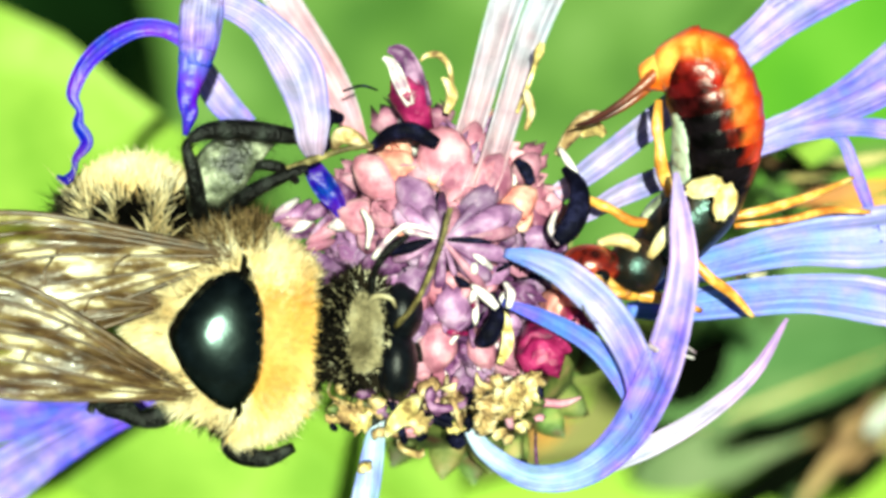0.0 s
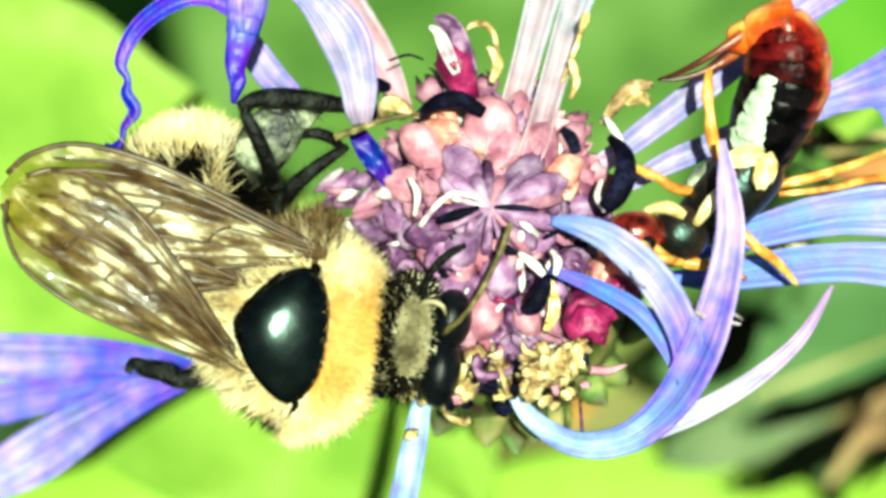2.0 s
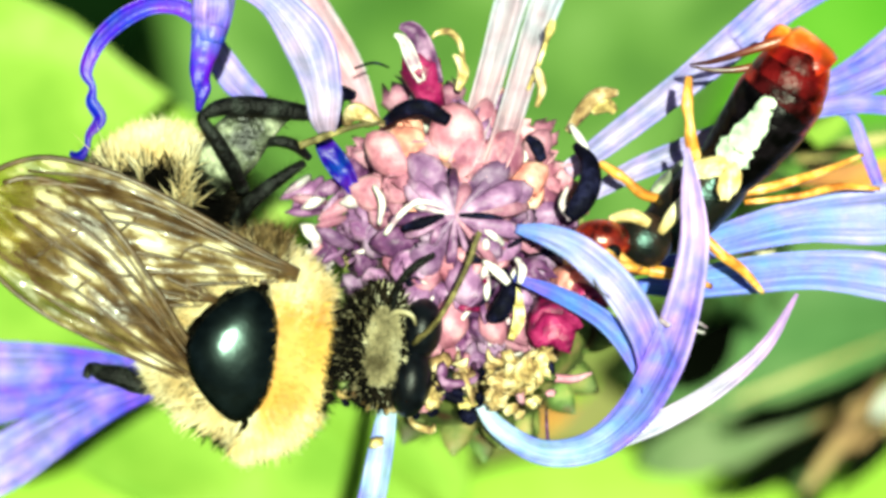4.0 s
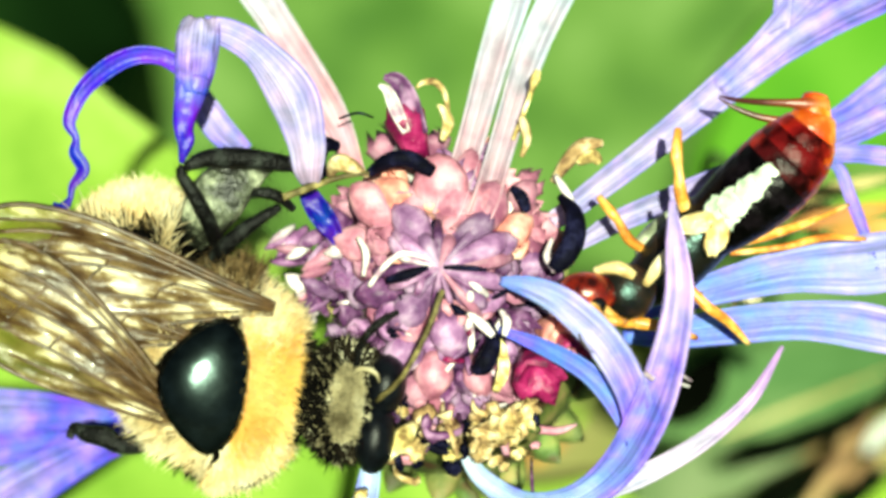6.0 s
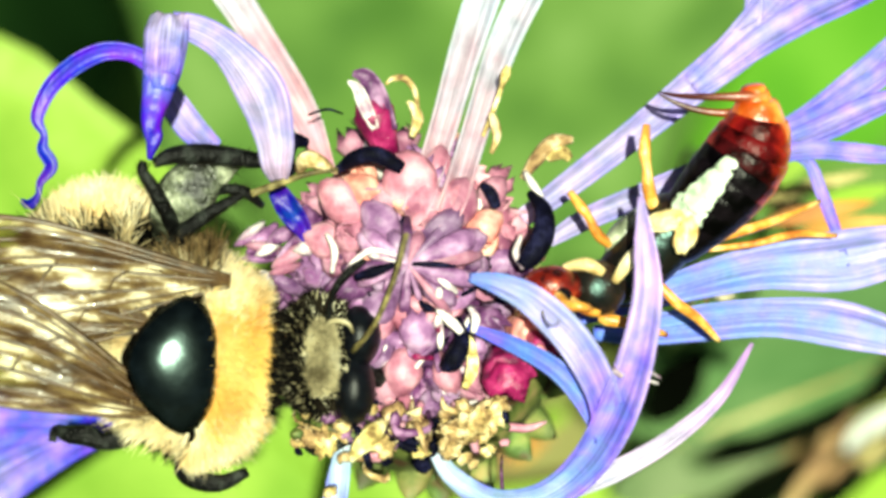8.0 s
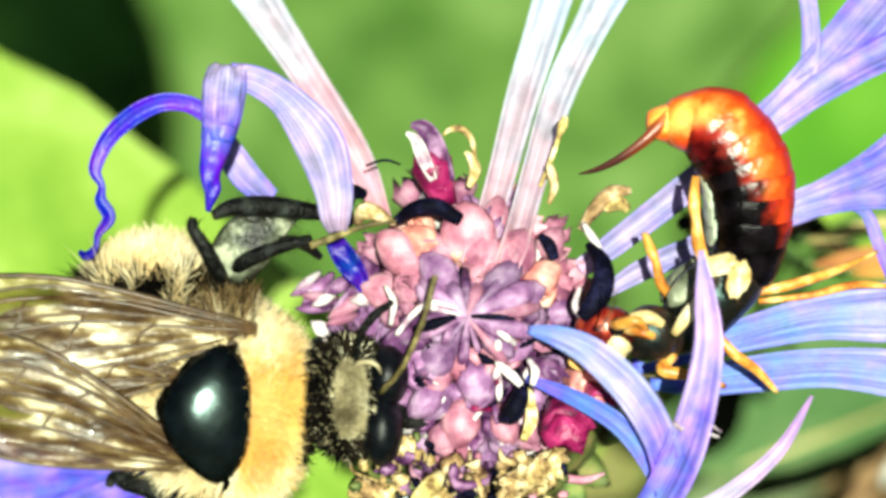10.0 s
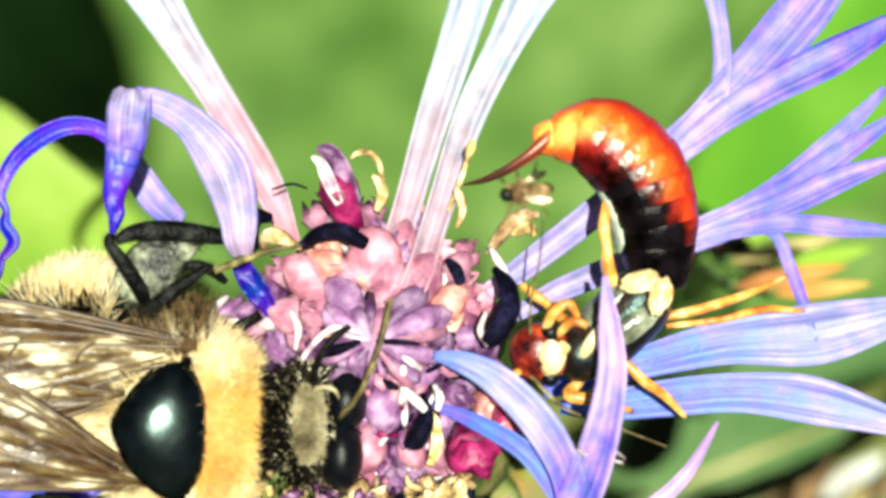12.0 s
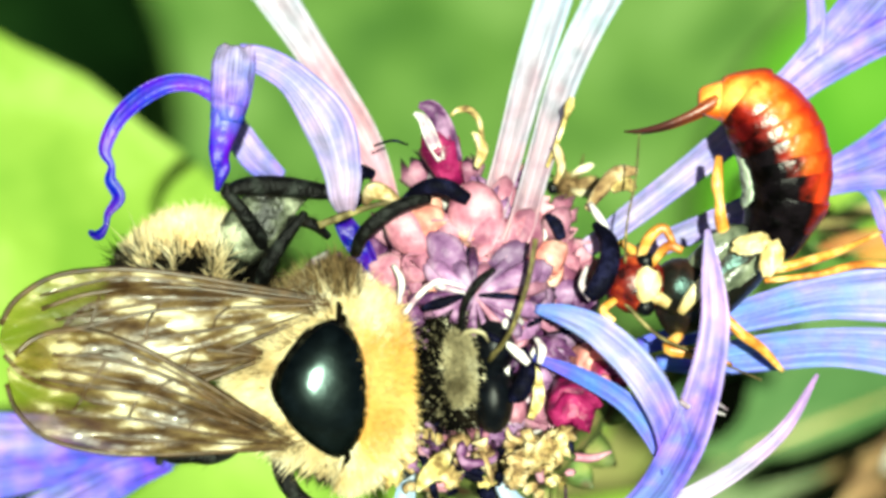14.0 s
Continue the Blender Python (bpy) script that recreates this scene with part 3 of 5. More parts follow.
# the wilted floret with a folded strap and a curled thread
ray_floret([
    ([(640, 262, -1.5, 30), (590, 150, -2, 60), (500, 0, -3.2, 62), (415, -130, -4, 80), (330, -270, -4.5, 120), (250, -420, -5, 150)], dict(mat=PETAL_WHITE, span=(0, .9), cup=.35)),
    ([(556, 276, 1.6, 30), (552, 248, 2.0, 52), (549, 200, 2.0, 68), (525, 120, 1.5, 88), (470, 48, 1.2, 62), (415, 12, 1.0, 52), (366, 2, .8, 46)], dict(span=(.1, .40), cup=.2)),
    ([(364, -18, .9, 66), (358, 6, 1.3, 76), (354, 48, 1.6, 74), (350, 84, 1.8, 66), (345, 116, 1.85, 56)], dict(span=(.12, .80), cup=-.18, twist=(0, 12), ruffle=.2)),
    ([(350, 84, 1.83, 60), (344, 118, 1.9, 54), (337, 150, 1.92, 44), (334, 180, 1.9, 37), (336, 206, 1.85, 28), (328, 240, 1.7, 8)], dict(mat=LOBE_DEEP, span=(.0, .8), cup=-.2, twist=(8, 30), ruffle=.3)),
    ([(330, 72, .6, 32), (292, 52, .5, 30), (245, 50, .5, 32), (196, 72, .7, 34), (152, 112, .9, 30), (128, 165, 1.0, 24), (140, 196, 1.0, 13), (138, 222, 1.0, 22), (152, 252, 1.0, 24), (134, 280, 1.1, 15), (130, 302, 1.1, 12), (116, 318, 1.1, 22), (100, 312, 1.1, 10)], dict(mat=LOBE_DEEP, span=(.25, 1.0), cup=.3, twist=(0, 40), ruffle=.3)),
    ([(352, 120, -2.2, 50), (395, 182, -2.0, 54), (440, 225, -1.6, 40)], dict(span=(.35, .55))),
])
# two long pale straps that stand up behind the disc
ray_floret([
    ([(793, 338, 1.2, 46), (808, 300, 1.1, 48), (841, 200, -.2, 50), (886, 40, -2.2, 60), (927, -90, -3, 68), (974, -245, -3.6, 84), (1010, -380, -4, 98)], dict(mat=PETAL_WHITE, span=(0, 1), cup=.5)),
])
ray_floret([
    ([(850, 340, 1.3, 46), (868, 300, 1.2, 48), (897, 205, -.2, 48), (949, 40, -2.2, 57), (1012, -90, -3, 66), (1090, -235, -3.6, 106), (1180, -360, -4, 138)], dict(mat=PETAL_WHITE, span=(0, 1), cup=.5)),
])
# trumpet with spread lobes, upper
ray_floret([
    ([(985, 345, -0.10, 34), (1060, 290, -0.50, 46), (1190, 190, -1.10, 54), (1300, 100, -1.50, 66), (1380, 36, -1.80, 70), (1430, -5, -2.00, 30)], dict(span=(.2, .42), cup=.4)),
    ([(1340, 66, -1.80, 22), (1384, 14, -1.85, 34), (1394, -60, -1.70, 34), (1386, -140, -1.50, 32), (1365, -230, -1.30, 50)], dict(span=(.3, .5))),
    ([(1280, 110, -1.45, 36), (1370, 32, -1.65, 64), (1450, -50, -1.90, 86), (1530, -140, -2.20, 96), (1620, -250, -2.30, 60)], dict(span=(.36, .55), cup=.3)),
    ([(1290, 118, -1.35, 26), (1385, 48, -1.50, 50), (1480, -10, -1.50, 62), (1600, -70, -1.40, 70), (1720, -140, -1.40, 30)], dict(span=(.36, .68), twist=(0, 30), cup=.3)),
])
# trumpet, middle
ray_floret([
    ([(1030, 385, -0.10, 24), (1100, 345, -0.50, 40), (1210, 300, -1.10, 46), (1320, 258, -1.50, 54), (1400, 226, -1.70, 60), (1450, 206, -1.90, 30)], dict(span=(.2, .45), cup=.4)),
    ([(1310, 252, -1.50, 18), (1400, 214, -1.70, 35), (1490, 165, -1.90, 43), (1580, 90, -2.10, 40), (1680, -10, -2.10, 15)], dict(span=(.38, .55), cup=.3)),
    ([(1310, 260, -1.40, 23), (1400, 226, -1.55, 36), (1500, 195, -1.60, 46), (1600, 150, -1.50, 46), (1710, 110, -1.50, 15)], dict(span=(.38, .6), twist=(0, 20), cup=.3)),
    ([(1320, 266, -1.35, 18), (1400, 240, -1.45, 32), (1500, 225, -1.30, 33), (1600, 232, -1.10, 33), (1710, 240, -1.10, 15)], dict(span=(.4, .6), cup=.3)),
    ([(1440, 226, -1.50, 14), (1488, 246, -1.40, 21), (1512, 300, -1.30, 23), (1535, 360, -1.20, 20), (1560, 430, -1.10, 6)], dict(span=(.45, .72))),
    ([(1312, 256, -1.45, 20), (1420, 206, -1.6, 36), (1520, 158, -1.75, 42), (1620, 92, -1.9, 38), (1710, 30, -1.9, 14)], dict(span=(.4, .62), cup=.35)),
])
# trumpet, lower, with two broad blue lobes
ray_floret([
    ([(1080, 520, -1.4, 30), (1150, 500, -1.3, 40), (1250, 470, -1.0, 56), (1400, 432, -.8, 80), (1560, 418, -1.0, 110), (1720, 380, -1.2, 60)], dict(mat=PETAL_SKY, span=(0, 1), cup=.2)),
    ([(1110, 548, -1.2, 26), (1190, 545, -1.0, 50), (1300, 530, -.7, 66), (1430, 520, -.5, 70), (1560, 535, -.6, 84), (1720, 580, -.8, 40)], dict(mat=PETAL_SKY, span=(.15, .85), cup=.25)),
])
# the looped floret low on the flower, its lobes curling up and over
ray_floret([
    ([(825, 745, -.5, 22), (862, 800, .2, 34), (940, 845, 1.0, 44), (1030, 835, 1.8, 54), (1105, 775, 2.6, 64), (1160, 680, 3.2, 70), (1196, 570, 3.5, 60), (1212, 470, 3.6, 50), (1206, 385, 3.6, 36), (1197, 305, 3.4, 9)], dict(mat=PETAL_LOOP, span=(0, 1), cup=.3, twist=(0, 25))),
    ([(1140, 735, 2.6, 50), (1128, 650, 3.2, 56), (1080, 560, 3.6, 60), (1008, 490, 3.2, 52), (948, 460, 2.6, 38), (893, 448, 2.0, 14)], dict(mat=PETAL_OVER, span=(0, 1), cup=.28)),
    ([(1135, 745, 2.2, 34), (1108, 680, 2.5, 38), (1050, 612, 2.6, 34), (970, 566, 2.2, 28), (890, 535, 1.6, 12)], dict(mat=PETAL_SKY, span=(.5, 0), cup=.3)),
    ([(1060, 826, 1.6, 34), (1150, 790, 2.2, 36), (1250, 732, 2.6, 31), (1335, 658, 2.7, 23), (1393, 564, 2.5, 6)], dict(mat=PETAL_PINK, span=(.1, 1), cup=.4)),
])
ray_floret([
    ([(672, 720, 0, 22), (664, 780, -.5, 36), (652, 850, -1, 46), (634, 940, -1.6, 50), (600, 1060, -2, 50)], dict(mat=PETAL_LOOP, span=(0, .36), cup=.45)),
])
ray_floret([
    ([(400, 650, -3, 30), (320, 690, -4, 34), (250, 716, -4.6, 44), (190, 730, -5, 60)], dict(span=(.72, .80), cup=.3)),
    ([(262, 706, -4.5, 34), (180, 692, -5, 58), (80, 684, -5.5, 74), (-30, 684, -6, 90), (-160, 680, -6.4, 80), (-260, 680, -6.6, 20)], dict(span=(.82, .30), cup=.25)),
    ([(250, 728, -4.3, 34), (170, 752, -4.7, 70), (80, 800, -5.2, 92), (-20, 862, -5.8, 110), (-120, 920, -6, 70)], dict(span=(.80, .26), cup=.25)),
    ([(230, 716, -5.2, 20), (120, 732, -5.8, 44), (0, 752, -6.4, 70), (-120, 775, -6.8, 76), (-250, 800, -7, 20)], dict(span=(.84, .40), cup=.25)),
])
ray_floret([
    ([(546, 284, .1, 26), (560, 308, .4, 38), (580, 338, .5, 42), (596, 362, .4, 32), (606, 384, .2, 12)], dict(mat=LOBE_DEEP, span=(1.0, .8), ruffle=.3, cup=.4)),
])


def disc_floret(place, out, length, radius, mat, lobes=5, open_=0.5, label="", name="disc_floret"):
    """A small tubular floret: a throat that flares into short lobes."""
    z = out.normalized()
    x = z.orthogonal().normalized()
    y = z.cross(x)
    bm = bmesh.new()
    layer = [(0, .55), (.35, .75), (.62, 1.0), (.82, 1.12)]
    n = lobes * 2
    rings = []
    for f, r in layer:
        rings.append([place + z * (f * length * MM) + (x * math.cos(a) + y * math.sin(a)) * (r * radius * MM) for a in (2 * math.pi * k / n for k in range(n))])
    tip = []
    for k in range(n):
        a = 2 * math.pi * k / n
        lift, r = ((1.12 + .16 * math.sin(k * 2.1), 1.0 + open_) if k % 2 else (.84, 1.05 + open_ * .3))
        tip.append(place + z * (lift * length * MM) + (x * math.cos(a) + y * math.sin(a)) * (r * radius * MM))
    rings.append(tip)
    rings.append([place + z * (.8 * length * MM) + (x * math.cos(a) + y * math.sin(a)) * (.7 * radius * MM) for a in (2 * math.pi * k / n for k in range(n))])
    rings.append([place + z * (.55 * length * MM) + (x * math.cos(a) + y * math.sin(a)) * (.2 * radius * MM) for a in (2 * math.pi * k / n for k in range(n))])
    sweep(bm, None, rings)
    return part(name, bm, mat, flower, label, IN)


def build_disc():
    bm = bmesh.new()
    blob(bm, at(790, 455, -2.4), (2.6 * MM, 3.5 * MM, 3.0 * MM), 32, 20, .1)
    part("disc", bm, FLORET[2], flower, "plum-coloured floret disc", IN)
    rnd = random.Random(21)
    for i in range(84):
        f = math.sqrt((i + .5) / 84)
        a = i * 2.39996
        q = Vector((math.cos(a) * f, math.sin(a) * f, math.sqrt(max(0, 1.05 - f * f))))
        c = at(790, 455, -2.4) + Vector((q.x * 2.8, q.y * 3.6, q.z * 2.9)) * MM
        out = Vector((q.x * 1.3, q.y * 1.2, q.z + .1)) + Vector([rnd.gauss(0, .3) for _ in range(3)])
        up = q.y
        pick = rnd.random()
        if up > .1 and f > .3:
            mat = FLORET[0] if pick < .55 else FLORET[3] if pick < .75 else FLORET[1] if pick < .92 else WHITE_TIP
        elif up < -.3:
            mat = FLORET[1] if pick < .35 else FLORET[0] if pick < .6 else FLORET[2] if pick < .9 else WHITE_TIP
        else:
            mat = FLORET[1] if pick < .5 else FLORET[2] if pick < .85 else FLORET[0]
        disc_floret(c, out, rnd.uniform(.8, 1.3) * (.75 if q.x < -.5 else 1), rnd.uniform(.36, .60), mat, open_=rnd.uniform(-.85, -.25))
    # larger rounded lobes that lie over the disc: x, y, heading in degrees, length, width, colour
    upper = [(809, 318, 80, 90, 84, 0), (738, 352, 130, 96, 62, 1), (705, 300, 140, 80, 70, 3), (864, 318, 70, 88, 66, 0), (915, 360, 35, 76, 62, 3), (640, 384, 165, 84, 66, 0), (660, 320, 150, 70, 56, 1), (770, 270, 100, 70, 60, 0), (835, 258, 80, 80, 52, 0), (930, 300, 50, 64, 52, 0)]
    lower = [(680, 470, 185, 90, 56, 2), (735, 500, 215, 90, 60, 1), (775, 612, 260, 90, 70, 0), (800, 540, 280, 86, 64, 1), (745, 640, 250, 70, 56, 0), (850, 620, 300, 70, 52, 0), (715, 575, 220, 80, 50, 1), (835, 470, 320, 80, 46, 1), (945, 420, 10, 70, 50, 1), (600, 345, 170, 60, 50, 2)]
    domes = [(788, 284, 95, 116, 96, 0), (674, 318, 140, 112, 74, 0), (850, 400, 18, 150, 62, 1), (742, 400, 150, 104, 52, 1), (872, 322, 75, 96, 70, 0), (838, 372, 48, 120, 54, 1)]
    for x, y, h, ln, w, k in upper + lower + domes:
        c, s = math.cos(radians(h)), -math.sin(radians(h))
        far = max(abs(x - 790) / 190, abs(y - 455) / 250)
        d = 1.5 - 2.2 * far ** 2 + (.35 if w > 90 else 0)
        bm = bmesh.new()
        ribbon(bm, [(x - c * ln * .5, y - s * ln * .5, d - .2, w * .45), (x - c * ln * .2, y - s * ln * .2, d + .35, w * .9), (x + c * ln * .15, y + s * ln * .15, d + .4, w), (x + c * ln * .42, y + s * ln * .42, d + .1, w * .7), (x + c * ln * .5, y + s * ln * .5, d - .2, w * .2)],
               cup=-.16 if w > 90 else -.28, thick=.12, steps=4, seed=h)
        part("floret_lobe", bm, FLORET[k], flower, m=IN)
    # ragged florets on the side where the bee sits
    rnd = random.Random(33)
    for i in range(26):
        x, y = rnd.uniform(500, 625), rnd.uniform(365, 520)
        d = -1.2 + (x - 500) / 125 * 1.3 + rnd.uniform(-.2, .2)
        h = radians(rnd.uniform(120, 240))
        c, q = math.cos(h), -math.sin(h)
        ln, w = rnd.uniform(45, 85), rnd.uniform(14, 30)
        bm = bmesh.new()
        ribbon(bm, [(x - c * ln * .5, y - q * ln * .5, d - .3, w * .6), (x - c * ln * .1, y - q * ln * .1, d + .15, w), (x + c * ln * .3, y + q * ln * .3, d + .2, w * .8), (x + c * ln * .5, y + q * ln * .5, d, w * .25)], cup=-.3, thick=.1, steps=4, seed=i)
        part("floret_lobe", bm, (FLORET[1], WHITE_TIP, FLORET[0], FLORET[2], FLORET[1], WHITE_TIP, FLORET[2])[i % 7], flower, m=IN)
    # slim buds that lean together over the middle
    for h, ln, w, k in ((24, 2.1, .34, 1), (8, 2.0, .22, 0), (-14, 2.0, .24, 1), (-30, 1.6, .12, 2), (-50, 1.8, .14, 0), (-72, 1.2, .09, 2), (-95, 1.5, .16, 2), (-130, 1.2, .12, 1), (-158, 1.5, .15, 2),
                        (183, 1.8, .2, 2), (165, 1.3, .08, 4), (142, 1.6, .2, 1), (118, 1.1, .22, 1), (92, 1.3, .14, 2), (70, 1.0, .2, 0), (46, 1.6, .16, 1)):
        c = at(785, 426, 1.7)
        o = Vector((math.cos(radians(h)), math.sin(radians(h)), 0))
        bm = bmesh.new()
        tube(bm, [(c + Vector((0, 0, .3 * MM)), .04), (c + o * ln * .35 * MM + Vector((0, 0, .25 * MM)), w * .7), (c + o * ln * .75 * MM + Vector((0, 0, .1 * MM)), w), (c + (o * ln - Vector((0, 0, .5))) * MM, w * .5)], n=8, flat=.6)
        part("bud", bm, (FLORET + [WHITE_TIP])[k], flower, m=IN)


def build_disc_details():
    """Crimson florets, navy anther tubes and dark slits, white-edged tips and cream pollen threads."""
    up = Vector((0, 1, .2))
    disc_floret(at(752, 242, .2), Vector((-.36, 1, .3)), 1.75, .54, CRIMSON, open_=-.55, label="crimson half-opened floret")
    disc_floret(at(945, 580, .6), Vector((.2, -.6, .8)), 1.2, .66, CRIMSON, open_=.15, label="crimson half-opened floret")
    disc_floret(at(962, 530, -.2), Vector((.5, -.2, .8)), 1.3, .55, FLORET[3], open_=.1)
    disc_floret(at(1000, 548, .0), Vector((.3, -.5, .8)), 1.2, .45, CRIMSON, open_=.1)
    bm = bmesh.new()
    ribbon(bm, [(884, 645, 1.2, 10), (898, 610, 1.6, 20), (896, 568, 1.5, 14), (888, 548, 1.3, 4)], cup=.4)
    part("stamen", bm, POLLEN, flower, "yellow curled edge", IN)
    bm = bmesh.new()
    ribbon(bm, [(726, 186, 1.0, 14), (708, 146, 1.15, 24), (694, 114, 1.2, 18), (678, 102, 1.15, 6)], cup=.4, span=(.0, .3))
    part("lobe_tip", bm, WHITE_TIP, flower, "pale folded tip", IN)
    bm = bmesh.new()
    ribbon(bm, [(750, 190, .8, 30), (730, 134, 1.0, 40), (710, 96, 1.1, 32), (686, 88, 1.1, 10)], cup=.4)
    part("lobe_tip", bm, FLORET[2], flower, m=IN)
    for rows in ([(1000, 300, 1.2, .12), (1023, 330, 1.7, .25), (1024, 370, 2.1, .31), (1006, 406, 2.3, .31), (987, 428, 2.3, .20)],
                 [(655, 262, .6, .10), (690, 238, 1.2, .22), (730, 232, 1.4, .24), (772, 256, 1.2, .20)],
                 [(574, 262, .8, .2), (566, 232, 1.2, .28), (580, 208, 1.3, .24), (604, 210, 1.0, .14)],
                 [(872, 520, 1.4, .1), (880, 560, 1.9, .22), (864, 596, 2.0, .28), (848, 606, 1.8, .16)],
                 [(915, 285, .8, .1), (930, 300, 1.0, .18), (940, 325, .9, .14)],
                 # the next two are drawn in as dark slits between the star's petals
                 [(692, 448, 1.8, .10), (725, 438, 2.05, .16), (765, 424, 2.05, .06)],
                 [(792, 424, 2.15, .05), (830, 425, 2.1, .09), (868, 428, 1.9, .06)],
                 [(806, 490, 2.2, .05), (818, 500, 2.3, .12), (832, 506, 2.2, .06)],
                 [(668, 160, .2, .03), (640, 152, .3, .04), (606, 162, .3, .035)]):
        bm = bmesh.new()
        tube(bm, [(at(x, y, d), r) for x, y, d, r in rows], n=10)
        part("anther", bm, ANTHER, flower, "dark navy tube for anthers and dark slits", IN)
    for rows in ([(985, 372, 1.6, .08), (975, 405, 2.0, .16), (990, 432, 2.2, .12)], [(835, 505, 2.0, .1), (860, 525, 2.3, .24), (880, 545, 2.3, .16)],
                 [(893, 500, 2.0, .1), (905, 520, 2.3, .2), (900, 545, 2.2, .14)], [(700, 530, .9, .12), (715, 560, 1.2, .22), (705, 590, 1.1, .14)],
                 [(640, 370, 1.6, .1), (655, 400, 1.9, .17), (650, 440, 1.8, .1)],                  [(990, 262, .8, .12), (1005, 285, 1.2, .2), (1020, 308, 1.2, .14)], [(660, 458, 1.6, .12), (688, 422, 1.95, .14), (720, 400, 2.1, .13), (768, 410, 2.1, .05)]):
        bm = bmesh.new()
        tube(bm, [(at(x, y, d), r * .58) for x, y, d, r in rows], n=8, flat=.5)
        part("floret_tip", bm, WHITE_TIP, flower, m=IN)
    for rows in ([(590, 262, .9, .1), (604, 240, 1.4, .25), (630, 246, 1.4, .20), (658, 264, 1.0, .05)],
                 [(800, 160, -.3, .07), (795, 120, 0, .08), (778, 98, .2, .10), (756, 98, .3, .08), (744, 108, .3, .04)],
                 [(790, 200, 0, .10), (800, 170, .1, .17), (792, 148, .1, .12), (782, 138, .1, .05)],
                 [(915, 200, -.2, .06), (935, 150, -.2, .07), (948, 112, -.2, .07), (954, 92, -.1, .15), (960, 76, -.1, .08)],
                 [(930, 230, 0, .06), (940, 200, 0, .12), (934, 172, .1, .14), (928, 158, .1, .06)],
                 [(985, 275, .4, .1), (1010, 240, .4, .2), (1040, 210, .5, .22), (1075, 205, .5, .1)],
                 [(1030, 240, .4, .1), (1055, 228, .6, .2), (1070, 240, .6, .1)]):
        bm = bmesh.new()
        tube(bm, [(at(x, y, d), r) for x, y, d, r in rows], n=8)
        part("stamen", bm, POLLEN, flower, "cream pollen-covered thread", IN)
    rnd = random.Random(12)
    for i in range(64):
        a, f = rnd.uniform(0, 6.283), math.sqrt(rnd.uniform(.05, 1))
        x, y = 800 + 175 * f * math.cos(a), 455 + 215 * f * math.sin(a)
        d = (1.9 if y > 440 else 1.4) - 2.0 * f * f
        h, ln = rnd.uniform(0, 6.283), rnd.uniform(14, 30)
        c, q = math.cos(h) * ln, math.sin(h) * ln
        r = rnd.uniform(.05, .11)
        bm = bmesh.new()
        tube(bm, [(at(x - c, y - q, d - .5), r * .6), (at(x - c * .3, y - q * .3, d + .1), r), (at(x + c * .5, y + q * .5, d + .2), r * 1.1), (at(x + c, y + q, d - .1), r * .3)], n=7, steps=3, flat=.6)
        # the navy bits stand in for dark crevices of the disc
        part("floret_tip" if i % 3 else "anther", bm, (ANTHER, WHITE_TIP, FLORET[2], ANTHER, WHITE_TIP, CRIMSON)[i % 6], flower, m=IN)
    rnd = random.Random(5)
    for i in range(120):
        x, y = rnd.uniform(585, 960), rnd.gauss(720, 33)
        d = rnd.uniform(.0, 1.5)
        bm = bmesh.new()
        r = rnd.uniform(.07, .20)
        if i % 4:
            turn = Euler([rnd.uniform(0, 6) for _ in range(3)]).to_matrix()
            blob(bm, at(x, y, d), (r * 1.7 * MM, r * 1.2 * MM, r * .9 * MM), 14, 9, .6, seed=i, turn=turn)
        else:
            x0, y0 = x + rnd.gauss(0, 30), y + rnd.gauss(0, 24)
            tube(bm, [(at(x, y - 30, d - 1.2), r * .5), (at(x, y, d), r * .6), (at(x0, y0, d + .2), r * .8), (at(x0 + rnd.gauss(0, 18), y0 + rnd.gauss(0, 12), d), r * .3)], n=6, steps=3)
        # navy pieces paint small dark gaps in among the crumbs
        part("pollen_crumb" if i % 4 else "stamen", bm, rnd.choice([POLLEN, POLLEN, ANTHER, FLORET[0], BRACT, FLORET[2]]), flower, m=IN)
    for k, (x, y, r) in enumerate([(872, 722, .42), (902, 702, .46), (932, 688, .40), (948, 672, .28), (806, 712, .34), (640, 742, .32), (606, 730, .28), (742, 748, .30), (860, 752, .30)]):
        bm = bmesh.new()
        turn = Euler((.3 * k, .5 * k, .9 * k)).to_matrix()
        blob(bm, at(x, y, 1.0 + .12 * (k % 4)), (r * 1.15 * MM, r * .75 * MM, r * .8 * MM), 18, 12, 1.0, seed=40 + k, turn=turn)
        part("pollen_clump", bm, POLLEN, flower, "cream clump of pollen", IN)
    bm = bmesh.new()
    tube(bm, [(at(742, 704, .8), .12), (at(722, 724, 1.4), .28), (at(700, 748, 1.5), .24), (at(684, 772, 1.2), .08)], n=9)
    part("stamen", bm, POLLEN, flower, "cream pollen-covered thread", IN)
    for rows in ([(1205, 628, 3.2, .05), (1228, 634, 3.4, .03)], [(1212, 612, 3.2, .05), (1232, 625, 3.5, .02)], [(1150, 610, 3.4, .1), (1166, 622, 3.6, .08)]):
        bm = bmesh.new()
        tube(bm, [(at(x, y, d), r) for x, y, d, r in rows], n=5)
        part("petal_hair", bm, WHITE_TIP, flower, m=IN)


build_disc()
build_disc_details()

# ---- the bumblebee ----
BEE = HEAD @ Matrix.Translation(at(400, 600, -1.5))
bee = thing("bumblebee", BEE, "furry yellow and black bumblebee clinging to the flower", "bumblebee")
BEE_IN = BEE.inverted() @ HEAD


def local(x, y, d):
    """A place of the drawing in the bee's space."""
    return BEE_IN @ at(x, y, d)


